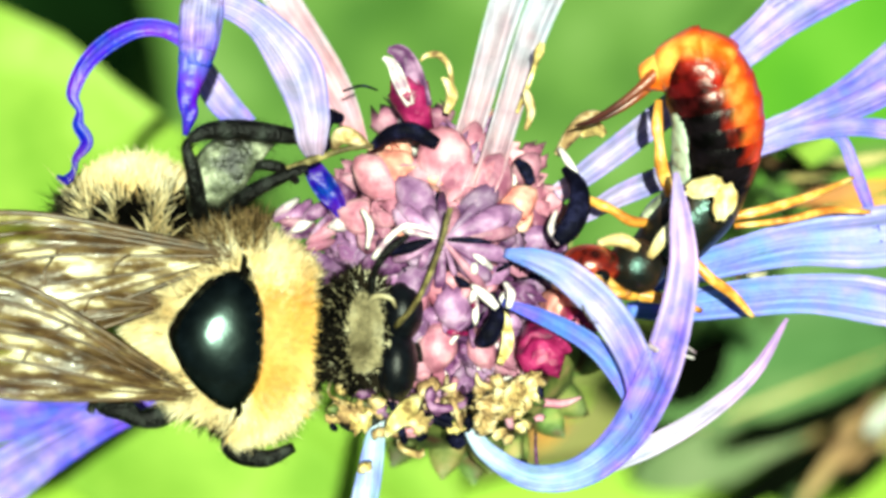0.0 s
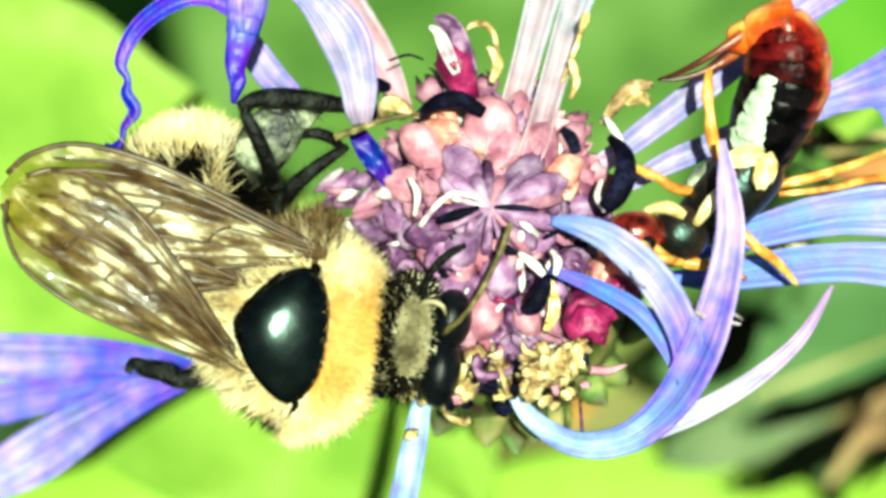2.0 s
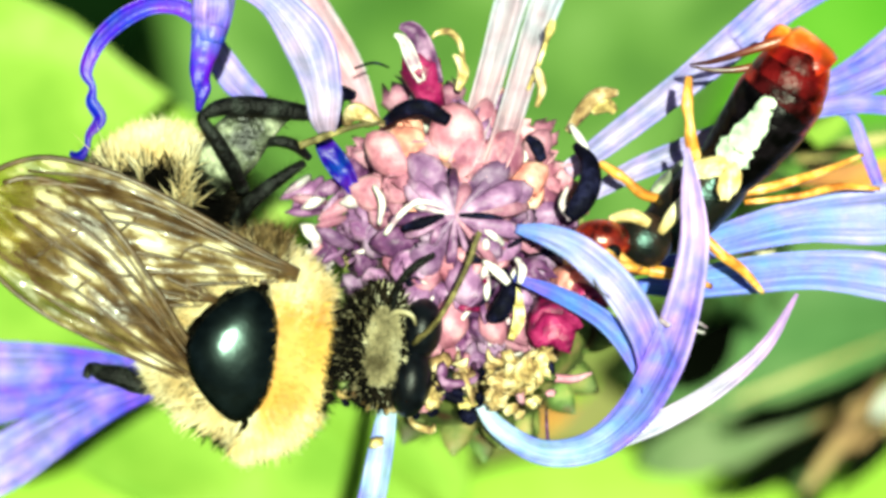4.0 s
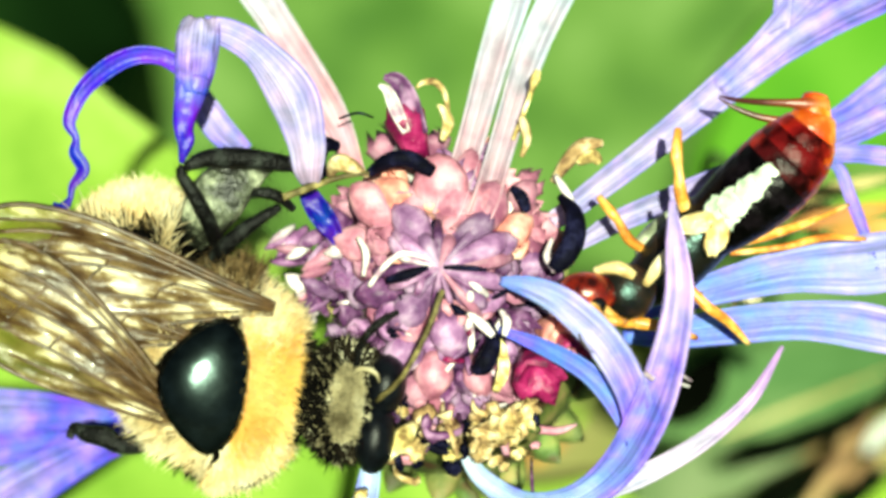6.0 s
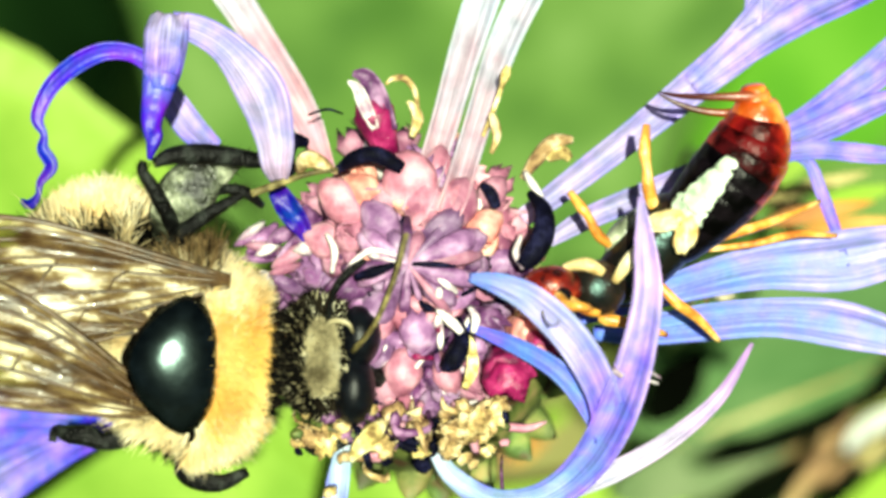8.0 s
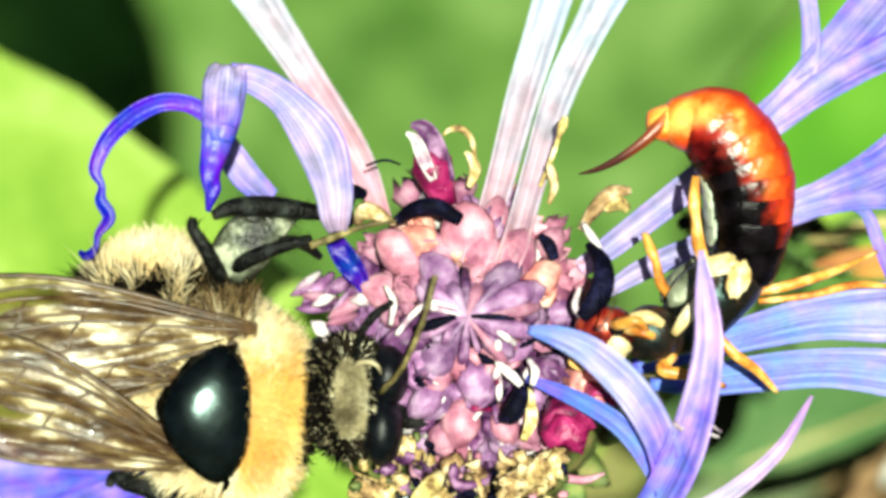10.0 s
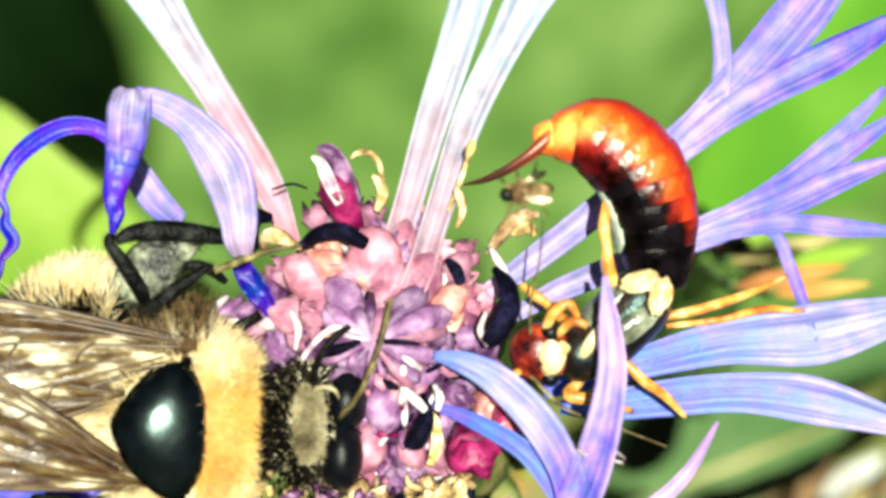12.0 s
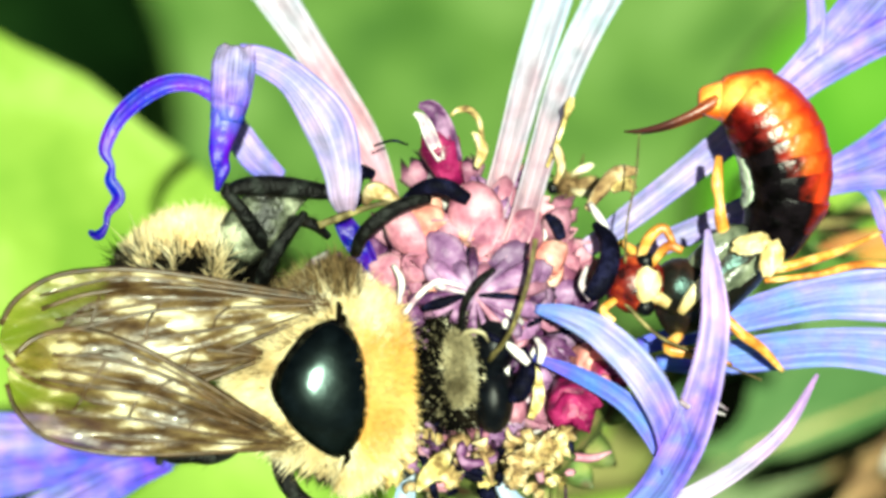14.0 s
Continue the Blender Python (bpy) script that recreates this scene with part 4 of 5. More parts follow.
def bump_cap(bm, radii, half, lift, n=28, rings=9, point=0.0):
    """A cap that covers part of an ellipsoid's top (mm)."""
    rows = []
    for i in range(1, rings + 1):
        f = i / rings
        ring = []
        for k in range(n):
            a = 2 * math.pi * k / n
            c, s = math.cos(a), math.sin(a)
            dia = (abs(c) ** 1.75 + abs(s) ** 1.75) ** (-1 / 1.75)
            px = half[0] * f * c * dia * (1 + point * max(0, -c))
            py = half[1] * f * s * dia
            z = radii[2] * math.sqrt(max(.02, 1 - (px / radii[0]) ** 2 - (py / radii[1]) ** 2)) + lift * (1 - f ** 4)
            ring.append(Vector((px, py, z)) * MM)
        rows.append(ring)
    sweep(bm, None, rows)
    return bm


def wing(parent, root, tip, chord, z0, z1, seed, bow):
    """A membrane with raised veins, from root to tip (thorax space, mm)."""
    a, b = Vector((*root, z0)), Vector((*tip, z1))
    ax = b - a
    side = ax.cross(Vector((0, 0, 1))).normalized()
    def place(f, c):
        wide = chord * (0.04 + .96 * math.sin(math.pi * min(1, f * .56 + .02) ) ** 1.2) * math.sqrt(max(0, 1 - max(0, (f - .62) / .38) ** 2.4))
        rip = 0.07 * math.sin(f * 17 + c * 5 + seed) * f + 0.07 * math.sin(c * 11 + seed + f * 3) + .16 * noise.noise(Vector((f * 4, c * 3, seed)))
        return (a + ax * f + side * (wide * c) + Vector((0, 0, bow * math.sin(math.pi * f) + rip - .25 * c * c))) * MM
    bm = bmesh.new()
    n, m = 40, 22
    top = [[bm.verts.new(place(i / n, j / m * 2 - 1)) for j in range(m + 1)] for i in range(n + 1)]
    low = [[bm.verts.new(v.co - Vector((0, 0, 1.2e-5))) for v in r] for r in top]
    for i in range(n):
        for j in range(m):
            bm.faces.new((top[i][j], top[i + 1][j], top[i + 1][j + 1], top[i][j + 1]))
            bm.faces.new((low[i][j], low[i][j + 1], low[i + 1][j + 1], low[i + 1][j]))
    bmesh.ops.remove_doubles(bm, verts=bm.verts, dist=1e-7)
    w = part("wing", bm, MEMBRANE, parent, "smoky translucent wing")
    bm = bmesh.new()
    runs = [[(f, 1.0) for f in (0, .2, .4, .6, .8, .93, .99)], [(f, -1.0) for f in (0, .2, .4, .6, .8, .93, .99)],
            [(0, .3), (.2, .6), (.45, .72), (.7, .6), (.86, .5)], [(0, 0), (.25, .2), (.5, .25), (.75, .05), (.88, 0)],
            [(0, -.3), (.3, -.35), (.55, -.3), (.8, -.5)], [(.45, .72), (.5, .4), (.52, .25)], [(.52, .25), (.55, 0), (.56, -.3)],
            [(.68, .62), (.7, .3), (.72, .07)], [(.3, .25), (.34, 0), (.36, -.34)], [(.72, .07), (.73, -.2), (.75, -.44)],
            [(0, .6), (.3, .82), (.6, .86), (.86, .76)], [(.2, .4), (.42, .48), (.66, .3), (.82, .24)], [(.1, -.6), (.4, -.68), (.66, -.74)]]
    for k, run in enumerate(runs):
        r = (.085, .07, .065, .06, .055, .045, .045, .045, .04, .04, .045, .045, .04)[k]
        tube(bm, [(place(f, c) + Vector((0, 0, 1e-5)), r) for f, c in run], n=5, steps=4)
    part("venation", bm, VEIN, w, "brown wing veins")
    return w


def egg(p):
    """The thorax narrows towards the waist."""
    return Vector((p.x, p.y * (1 - .30 * min(1, max(0, .1 - p.x / 2.3))), p.z))


def build_thorax():
    core = (2.5, 2.80, 2.5)
    bm = bmesh.new()
    blob(bm, (0, 0, 0), [c * MM for c in core], 36, 22, .03)
    for v in bm.verts:
        v.co = egg(v.co / MM) * MM
    th = part("thorax", bm, SKIN, bee)
    bm = bmesh.new()
    ob = bump_cap(bm, (4.3, 4.8, 2.5), (.98, 1.86), .15, point=.62)
    cap = part("bald_patch", ob, CUTICLE, th, "bald glossy black patch")
    cap.matrix_basis = Matrix.Translation(Vector((-.2, -.06, .05)) * MM) @ pose(0, 0, 0, 2, 6, 0)

    def in_patch(q):
        x, y = q.x * core[0] + .2, q.y * core[1] + .06
        return q.z > .2 and (abs(x) / (.98 * (1.5 if x < 0 else 1))) ** 1.6 + (abs(y) / 1.84) ** 1.6 < 1

    def collar(q):
        x = q.x * core[0]
        return 0 if in_patch(q) or q.z < -.45 or (q.x > .80 and abs(q.y) < .55) else (1 if x > .80 - .85 * q.y * q.y else .0)

    def rear(q):
        x = q.x * core[0]
        return 0 if in_patch(q) or q.z < -.35 or x > .1 + .4 * max(0, abs(q.y) - .5) or q.y < -.88 else (1 if q.y > -.7 else .35)
    underfur("collar_felt", core, FUR_GOLD, th, lambda q: collar(q) * (abs(q.y + .08) < .46), shape=egg)
    underfur("collar_felt", core, FUR_CREAM, th, lambda q: collar(q) * (abs(q.y + .08) >= .46), lift=.10, shape=egg)
    underfur("rear_felt", core, FUR_CREAM, th, lambda q: rear(q) * (q.z > -.2), shape=egg)
    fur("collar_fur", core, 21000, .30, FUR_GOLD, th, lambda q: collar(q) * max(.04, min(1, 1.7 - 2.5 * abs(q.y + .08))), lean=(.1, 0, .1), width=.034, messy=.16, seed=2, label="golden-yellow collar of dense hair", shape=egg)
    fur("collar_fur", core, 13000, .38, FUR_CREAM, th, lambda q: collar(q) * max(.06, min(1, 2.6 * abs(q.y + .08) - .7)), lean=(.1, 0, .1), width=.034, messy=.16, seed=3, label="pale yellow hair at the collar's ends", shape=egg)
    fur("rear_fur", core, 19000, .48, FUR_CREAM, th, rear, lean=(-.7, 0, .1), width=.04, messy=.22, seed=4, label="cream hair behind the bald patch", shape=egg)
    fur("rear_fur", core, 3600, .50, FUR_BROWN, th, lambda q: rear(q) * (noise.noise(q * 2.6) > .05), lean=(-.7, 0, .1), width=.04, messy=.3, seed=14, label="brown hair among the cream", shape=egg)
    fur("side_fur", core, 4500, .45, FUR_DARK, th, lambda q: 1 if q.z < .05 and abs(q.y) > .5 or q.x > .78 and abs(q.y) < .6 else 0, seed=5, label="black hair on the flanks", shape=egg)
    fur("shoulder_fur", core, 1700, .75, FUR_DARK, th, lambda q: 1 if q.y > .42 and -.55 < q.x < .34 and -.2 < q.z < .62 else 0, lean=(-.1, .5, .2), width=.03, seed=15, messy=.3, label="black hair on the shoulder", shape=egg)
    fur("shoulder_fur", core, 2200, .7, FUR_BROWN, th, lambda q: 1 if q.y > .5 and -.5 < q.x < .3 and -.1 < q.z < .6 else 0, lean=(-.1, .5, .2), width=.035, seed=16, messy=.35, label="brown hair on the shoulder", shape=egg)
    return th


def build_head():
    r = (1.1, 1.55, 1.2)
    bm = bmesh.new()
    blob(bm, (0, 0, 0), [c * MM for c in r], 26, 16, .05)
    hd = part("head", bm, SKIN, bee)
    fur("face_fur", r, 5200, .22, FUR_OLIVE, hd, lambda q: 1 if q.z > -.2 and ((q.x - .06) / .40) ** 2 + (q.y / .64) ** 2 < 1 else .02, lean=(.2, .1, .1), seed=6, messy=.4, width=.045, label="olive-grey hair on the face")
    fur("crown_fur", r, 4200, .34, FUR_DARK, hd, lambda q: 1 if q.x < -.28 or abs(q.y) > .62 else 0, seed=7, messy=.5, label="black hair round the head")
    for y, x, tall in ((-.85, .95, 1.0), (.6, 1.05, .85)):
        bm = bmesh.new()
        blob(bm, Vector((x, y, .35)) * MM, (.58 * MM, tall * MM, .85 * MM), 20, 14)
        part("eye", bm, EYE, hd, "glossy black compound eye")
    for rows, lab in ((((.2, 1.0, 1.0, .10), (.3, 1.7, 1.4, .10), (.7, 2.3, 1.7, .12), (1.15, 2.65, 1.6, .08)), "bent black feeler"),
                      (((.9, .2, 1.1, .08), (1.5, 1.0, 2.1, .07), (2.0, 2.3, 2.6, .075), (2.25, 3.4, 2.7, .08)), "thin olive feeler")):
        bm = bmesh.new()
        tube(bm, [(Vector(q[:3]) * MM, q[3]) for q in rows], n=8)
        part("antenna", bm, LEG_BEE if "black" in lab else FEELER, hd, lab)
    # pale curve modelled in place of a glint on the face
    for rows in (((.1, .75, 1.05, .08), (.35, 1.0, 1.35, .13), (.75, .95, 1.4, .10), (.9, .7, 1.3, .05)),):
        bm = bmesh.new()
        tube(bm, [(Vector(q[:3]) * MM, q[3] * .6) for q in rows], n=8)
        part("face_glint", bm, FUR_OLIVE, hd, "pale curve added as a glint between the feelers")
    bm = bmesh.new()
    tube(bm, [(Vector((1.0, -.4, -.1)) * MM, .38), (Vector((1.7, -.6, -.5)) * MM, .28), (Vector((2.4, -.7, -1.2)) * MM, .14)], n=8)
    part("proboscis", bm, LEG_BEE, hd)
    return hd


def build_abdomen():
    r = (1.95, 2.1, 2.2)
    bm = bmesh.new()
    blob(bm, (0, 0, 0), [c * MM for c in r], 30, 18, .03)
    ab = part("abdomen", bm, SKIN, bee)
    underfur("tail_felt", r, FUR_CREAM, ab, lambda q: q.y > .48)
    fur("tail_fur", r, 13000, .36, FUR_CREAM, ab, lambda q: 1 if q.y > .45 else 0, messy=.22, width=.045, lean=(-.1, .3, .2), seed=8, label="pale cream hair on the tail")
    fur("band_fur", r, 5200, .6, FUR_DARK, ab, lambda q: 1 if -.5 < q.y <= .52 and q.z > -.3 else 0, lean=(.1, .5, .2), seed=9, label="black hair band")
    fur("band_fur", r, 420, 1.0, FUR_CREAM, ab, lambda q: 1 if -.1 < q.y <= .5 and q.z > .1 and (abs(q.x - .42) < .10 or abs(q.x + .1) < .03 or abs(q.x + .5) < .04) else 0, width=.06, messy=.12, lean=(-.1, .7, .4), seed=10, label="pale streaks of hair")
    return ab


def leg(rows, mat, parent, conv, label="", spines=0, seed=0, name="leg", flat=.8):
    bm = bmesh.new()
    tube(bm, [(conv(x, y, d), r) for x, y, d, r in rows], n=10, flat=flat)
    lg = part(name, bm, mat, parent, label)
    if spines:
        rnd = random.Random(seed)
        co, faces = [], []
        s = spline([(*conv(x, y, d), r) for x, y, d, r in rows], 8)
        for _ in range(spines):
            i = rnd.randrange(2, len(s) - 3)
            p, t = Vector(s[i][:3]), (Vector(s[i + 1][:3]) - Vector(s[i][:3])).normalized()
            o = t.cross(Vector((rnd.gauss(0, 1), rnd.gauss(0, 1), rnd.gauss(0, 1)))).normalized()
            k = len(co)
            b = p + o * s[i][3] * .8 * MM
            co += [b - t * 0.8e-5, b + t * 0.8e-5, b + (o * .24 + t * .2) * rnd.uniform(.4, 1.2) * MM]
            faces.append((k, k + 1, k + 2))
        me = bpy.data.meshes.new("leg_hair")
        me.from_pydata([tuple(c) for c in co], [], faces)
        me.materials.append(FUR_DARK)
        h = new("leg_hair", me)
        h.parent = lg
    return lg


thorax, bee_head, abdomen = build_thorax(), build_head(), build_abdomen()
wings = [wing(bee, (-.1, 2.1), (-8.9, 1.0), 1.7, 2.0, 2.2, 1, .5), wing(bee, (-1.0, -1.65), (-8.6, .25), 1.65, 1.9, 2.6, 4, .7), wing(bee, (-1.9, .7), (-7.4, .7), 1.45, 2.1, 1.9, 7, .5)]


def moved_leg(pivot, rows, label="", spines=0, seed=0):
    """A leg whose rows are laid out round its pivot, about which it swings."""
    o = local(*pivot)
    return leg(rows, LEG_BEE, bee, lambda x, y, d: local(x, y, d) - o, label, spines=spines, seed=seed)


thigh = moved_leg((332, 258, 2.4), [(356, 400, .9, .20), (350, 350, 1.8, .22), (340, 300, 2.3, .20), (330, 262, 2.4, .15), (338, 246, 2.4, .10)], "black hairy thigh with a grey sheen", 220, 1)
fore_leg = moved_leg((535, 298, 1.9), [(396, 385, .8, .18), (428, 350, 1.6, .22), (470, 325, 1.9, .20), (520, 303, 1.9, .15), (545, 294, 1.8, .10)], "black hairy shin", 240, 3)
fore_foot = moved_leg((620, 292, 1.9), [(580, 350, 1.4, .16), (592, 318, 1.9, .20), (622, 288, 2.1, .21), (664, 264, 2.0, .19), (712, 252, 1.7, .13)], "dark curved fore foot", 20, 7)
mid_leg = moved_leg((450, 800, .8), [(470, 735, -.6, .3), (412, 775, .3, .30), (420, 802, .8, .28), (470, 812, 1.0, .24), (520, 792, .8, .14)], "", 90, 4)
hind_leg = moved_leg((230, 735, -.6), [(340, 690, -1.5, .26), (300, 724, -.7, .34), (276, 738, -.5, .33), (246, 742, -.45, .25), (222, 728, -.4, .30), (190, 722, -.5, .25), (168, 712, -.7, .16), (158, 730, -.7, .10)], "dark brown hind foot", 200, 5)
leg([(336, 246, 2.4, .14), (372, 232, 2.2, .24), (430, 230, 1.9, .28), (505, 240, 1.5, .24), (548, 246, 1.2, .12)], LEG_BEE, bee, local, "black hairy shin", spines=320, seed=2)
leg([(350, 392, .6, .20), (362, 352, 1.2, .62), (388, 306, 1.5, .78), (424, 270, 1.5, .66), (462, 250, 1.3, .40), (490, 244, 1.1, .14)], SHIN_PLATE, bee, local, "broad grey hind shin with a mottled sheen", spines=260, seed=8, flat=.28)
leg([(440, 300, 1.3, .08), (468, 292, 1.6, .15), (500, 300, 1.5, .16), (526, 322, 1.1, .10)], LEG_BEE, bee, local, "dark hind foot", spines=80, seed=18)
leg([(508, 300, 1.9, .10), (552, 284, 1.7, .10), (585, 272, 1.5, .085), (622, 262, 1.4, .075), (660, 258, 1.3, .05)], FEELER, bee, local, "olive jointed foot")
leg([(590, 720, -.5, .22), (620, 752, .3, .2), (660, 745, .6, .14), (700, 720, .6, .08)], LEG_BEE, bee, local, spines=60, seed=6)

# ---- the earwig ----
EAR = HEAD @ Matrix.Translation(at(1255, 350, 0))
earwig = thing("earwig", EAR, "amber and black earwig with pincers on the petals", "earwig")
EAR_IN = EAR.inverted() @ HEAD


def elocal(x, y, d):
    return EAR_IN @ at(x, y, d)


def build_ring(i):
    """One abdominal ring: x along the body, z to the back; its hind rim overlaps the next."""
    girth = (.78, .90, 1.0, 1.08, 1.14, 1.17, 1.17, 1.12, 1.00, .78, .52, .30)
    wide = girth[i + 1]
    high = wide * 1.05
    rings = []
    for x, k in ((-.8, .6), (-.72, .88), (-.5, .95), (-.2, .98), (.1, 1.0), (.3, 1.01), (.42, 1.0), (.5, .985), (.56, .94), (.6, .7), (.62, .3)):
        ring = []
        wide = float(np.interp(i + 1 + x / .66, range(12), girth))
        high = wide * 1.05
        for j in range(24):
            a = 2 * math.pi * j / 24
            c, s = math.cos(a), math.sin(a)
            ring.append(Vector((x, k * wide * math.copysign(abs(c) ** .85, c), k * high * math.copysign(abs(s) ** .9, s))) * MM)
        rings.append(ring)
    bm = bmesh.new()
    sweep(bm, None, rings)
    ob = part("abdomen_ring", bm, RINGS[i], earwig)
    if i in (1, 2, 3, 4):
        bm = bmesh.new()
        blob(bm, Vector((.12, .10, high - .03)) * MM, (.46 * MM, (.60 - .08 * i) * MM, .045 * MM), 18, 10, .3, seed=i)
        part("hindwing_tip", bm, PALE_GREEN, ob, "pale greenish tip of the folded hind wing")
    return ob


COVER = material("grey_wing_cover", [(.05, .06, .04), (.20, .22, .15), (.52, .55, .42)], 1300, rough=0.25, bump=0.4)
PALE_GREEN = material("pale_hindwing", [(.22, .28, .20), (.50, .58, .46), (.80, .84, .74)], 1500, rough=0.35, bump=0.4)
rings = [build_ring(i) for i in range(10)]


def build_forceps(sgn):
    bm = bmesh.new()
    tube(bm, [(Vector((-.3, sgn * .2, 0)) * MM, .24), (Vector((.15, sgn * .34, .08)) * MM, .19), (Vector((.7, sgn * .42, .14)) * MM, .12),
              (Vector((1.4, sgn * .36, .12)) * MM, .095), (Vector((2.05, sgn * .2, .0)) * MM, .07), (Vector((2.55, sgn * .05, -.2)) * MM, .02)], n=9)
    return part("pincer", bm, FORCEPS, earwig, "curved horn-brown pincer")


pincers = [build_forceps(1), build_forceps(-1)]


def build_earwig_front():
    bm = bmesh.new()
    blob(bm, (0, 0, 0), (.80 * MM, .78 * MM, .66 * MM), 24, 14, .05)
    pn = part("pronotum", bm, DARK_SHELL, earwig, "glossy black neck shield")
    bm = bmesh.new()
    blob(bm, (0, 0, 0), (.85 * MM, .8 * MM, .62 * MM), 24, 14, .05)
    hd = part("head", bm, RUST, earwig, "rust-red head")
    for p, r in (((.25, .62, .3), .26), ((.25, -.62, .3), .26)):
        bm = bmesh.new()
        blob(bm, Vector(p) * MM, (r * MM, r * MM, r * MM), 14, 10)
        part("eye", bm, EYE, hd)
    bm = bmesh.new()
    blob(bm, Vector((.28, -.02, .55)) * MM, (.36 * MM, .48 * MM, .2 * MM), 16, 10, .35)
    part("face_plate", bm, PALE, hd, "pale cream face plate")
    for rows in (((.1, .6, .2, .12), (.3, 1.2, .6, .16), (.7, 1.5, .7, .13), (.95, 1.1, .7, .1)), ((.4, .5, .3, .1), (.8, 1.0, .7, .14), (1.2, .9, .8, .1)),
                 ((-.5, -.4, .2, .1), (-.9, -.7, .5, .12), (-.6, -1.0, .6, .08))):
        bm = bmesh.new()
        tube(bm, [(Vector(q[:3]) * MM, q[3]) for q in rows], n=8)
        part("palp", bm, AMBER, hd, "amber mouth feeler")
    for rows in (((-.3, .5, .3, .05), (-.3, 1.6, 1.0, .035), (-.1, 2.8, 1.4, .03), (0, 4.0, 1.4, .02)), ((-.5, -.3, .3, .07), (.6, -1.4, .4, .05), (2.0, -2.0, .2, .04), (3.4, -2.6, 0, .03))):
        bm = bmesh.new()
        tube(bm, [(Vector(q[:3]) * MM, q[3]) for q in rows], n=6)
        part("antenna", bm, FEELER, hd, "thin jointed feeler")
    bm = bmesh.new()
    tube(bm, [(elocal(1118, 470, .9), .5), (elocal(1170, 440, 1.1), .85), (elocal(1215, 395, 1.2), .95), (elocal(1262, 345, 1.3), .9), (elocal(1285, 320, 1.3), .5)], n=18)
    part("thorax", bm, DARK_SHELL, earwig)
    bm = bmesh.new()
    for y in (-.38, .38):
        blob(bm, Vector((0, y, .62)) * MM, (1.05 * MM, .42 * MM, .40 * MM), 22, 14, .12, seed=y)
    elytra = part("wing_cover", bm, COVER, earwig, "glossy grey-green wing cover")
    plates = []
    for (x, y, d), radii, heading, mat, lab in (((1248, 332, 2.75), (.50, .28, .18), 12, PALE, "cream folded wing tip"), ((1282, 360, 2.85), (.28, .50, .18), -14, WING_CASE, "tawny folded wing tip")):
        bm = bmesh.new()
        blob(bm, (0, 0, 0), [c * MM for c in radii], 26, 16, .35, seed=heading, turn=Matrix.Rotation(radians(heading), 3, "Z"))
        plates.append((part("wing_tip", bm, mat, earwig, lab), x, y, d))
    bm = bmesh.new()
    o = elocal(1150, 392, 1.4)
    tube(bm, [(elocal(x, y, d) - o, r) for x, y, d, r in ((1156, 394, 1.2, .12), (1118, 392, 1.6, .15), (1084, 372, 1.8, .12), (1066, 364, 1.8, .15), (1034, 350, 1.6, .10))], n=9)
    front_leg = part("leg", bm, AMBER, earwig, "amber jointed leg")
    for rows in ([(1200, 430, 1.2, .12), (1255, 490, 1.3, .15), (1295, 520, 1.0, .14), (1332, 560, .5, .08)],
                 [(1290, 385, 1.0, .12), (1360, 370, .9, .15), (1440, 345, .5, .12), (1510, 315, -.4, .06)],
                 [(1300, 400, .9, .08), (1390, 390, .7, .10), (1470, 372, .4, .12), (1540, 376, -.2, .06)],
                 [(1150, 495, 1.2, .14), (1130, 520, 1.6, .18), (1185, 530, 1.5, .15), (1240, 550, .8, .08)]):
        bm = bmesh.new()
        tube(bm, [(elocal(x, y, d), r) for x, y, d, r in rows], n=9)
        part("leg", bm, AMBER, earwig, "amber jointed leg")
    bm = bmesh.new()
    o = elocal(1180, 300, 1.9)
    tube(bm, [(elocal(1195, 365, 1.3) - o, .12), (elocal(1172, 300, 1.9) - o, .19), (elocal(1167, 255, 2.05) - o, .13), (elocal(1163, 225, 2.1) - o, .17), (elocal(1166, 178, 2.0) - o, .10)], n=9)
    raised = part("leg", bm, AMBER, earwig, "raised amber leg")
    for rows in ([(1150, 455, 2.2, .12), (1175, 420, 2.4, .2), (1200, 395, 2.4, .2), (1215, 375, 2.3, .1)], [(1060, 430, 1.9, .1), (1100, 425, 2.2, .2), (1130, 440, 2.2, .14)]):
        bm = bmesh.new()
        tube(bm, [(elocal(x, y, d), r) for x, y, d, r in rows], n=9)
        part("thigh", bm, PALE, earwig, "pale thigh")
    return pn, hd, raised, elytra, plates, front_leg


neck, ear_head, raised_leg, elytra, wing_plates, front_leg = build_earwig_front()


# ---- a small fly that passes behind the flower ----
fly = thing("small_fly", HEAD @ Matrix.Translation(at(1300, 470, -6)), "small dark brown hairy fly behind the flower", "fly")


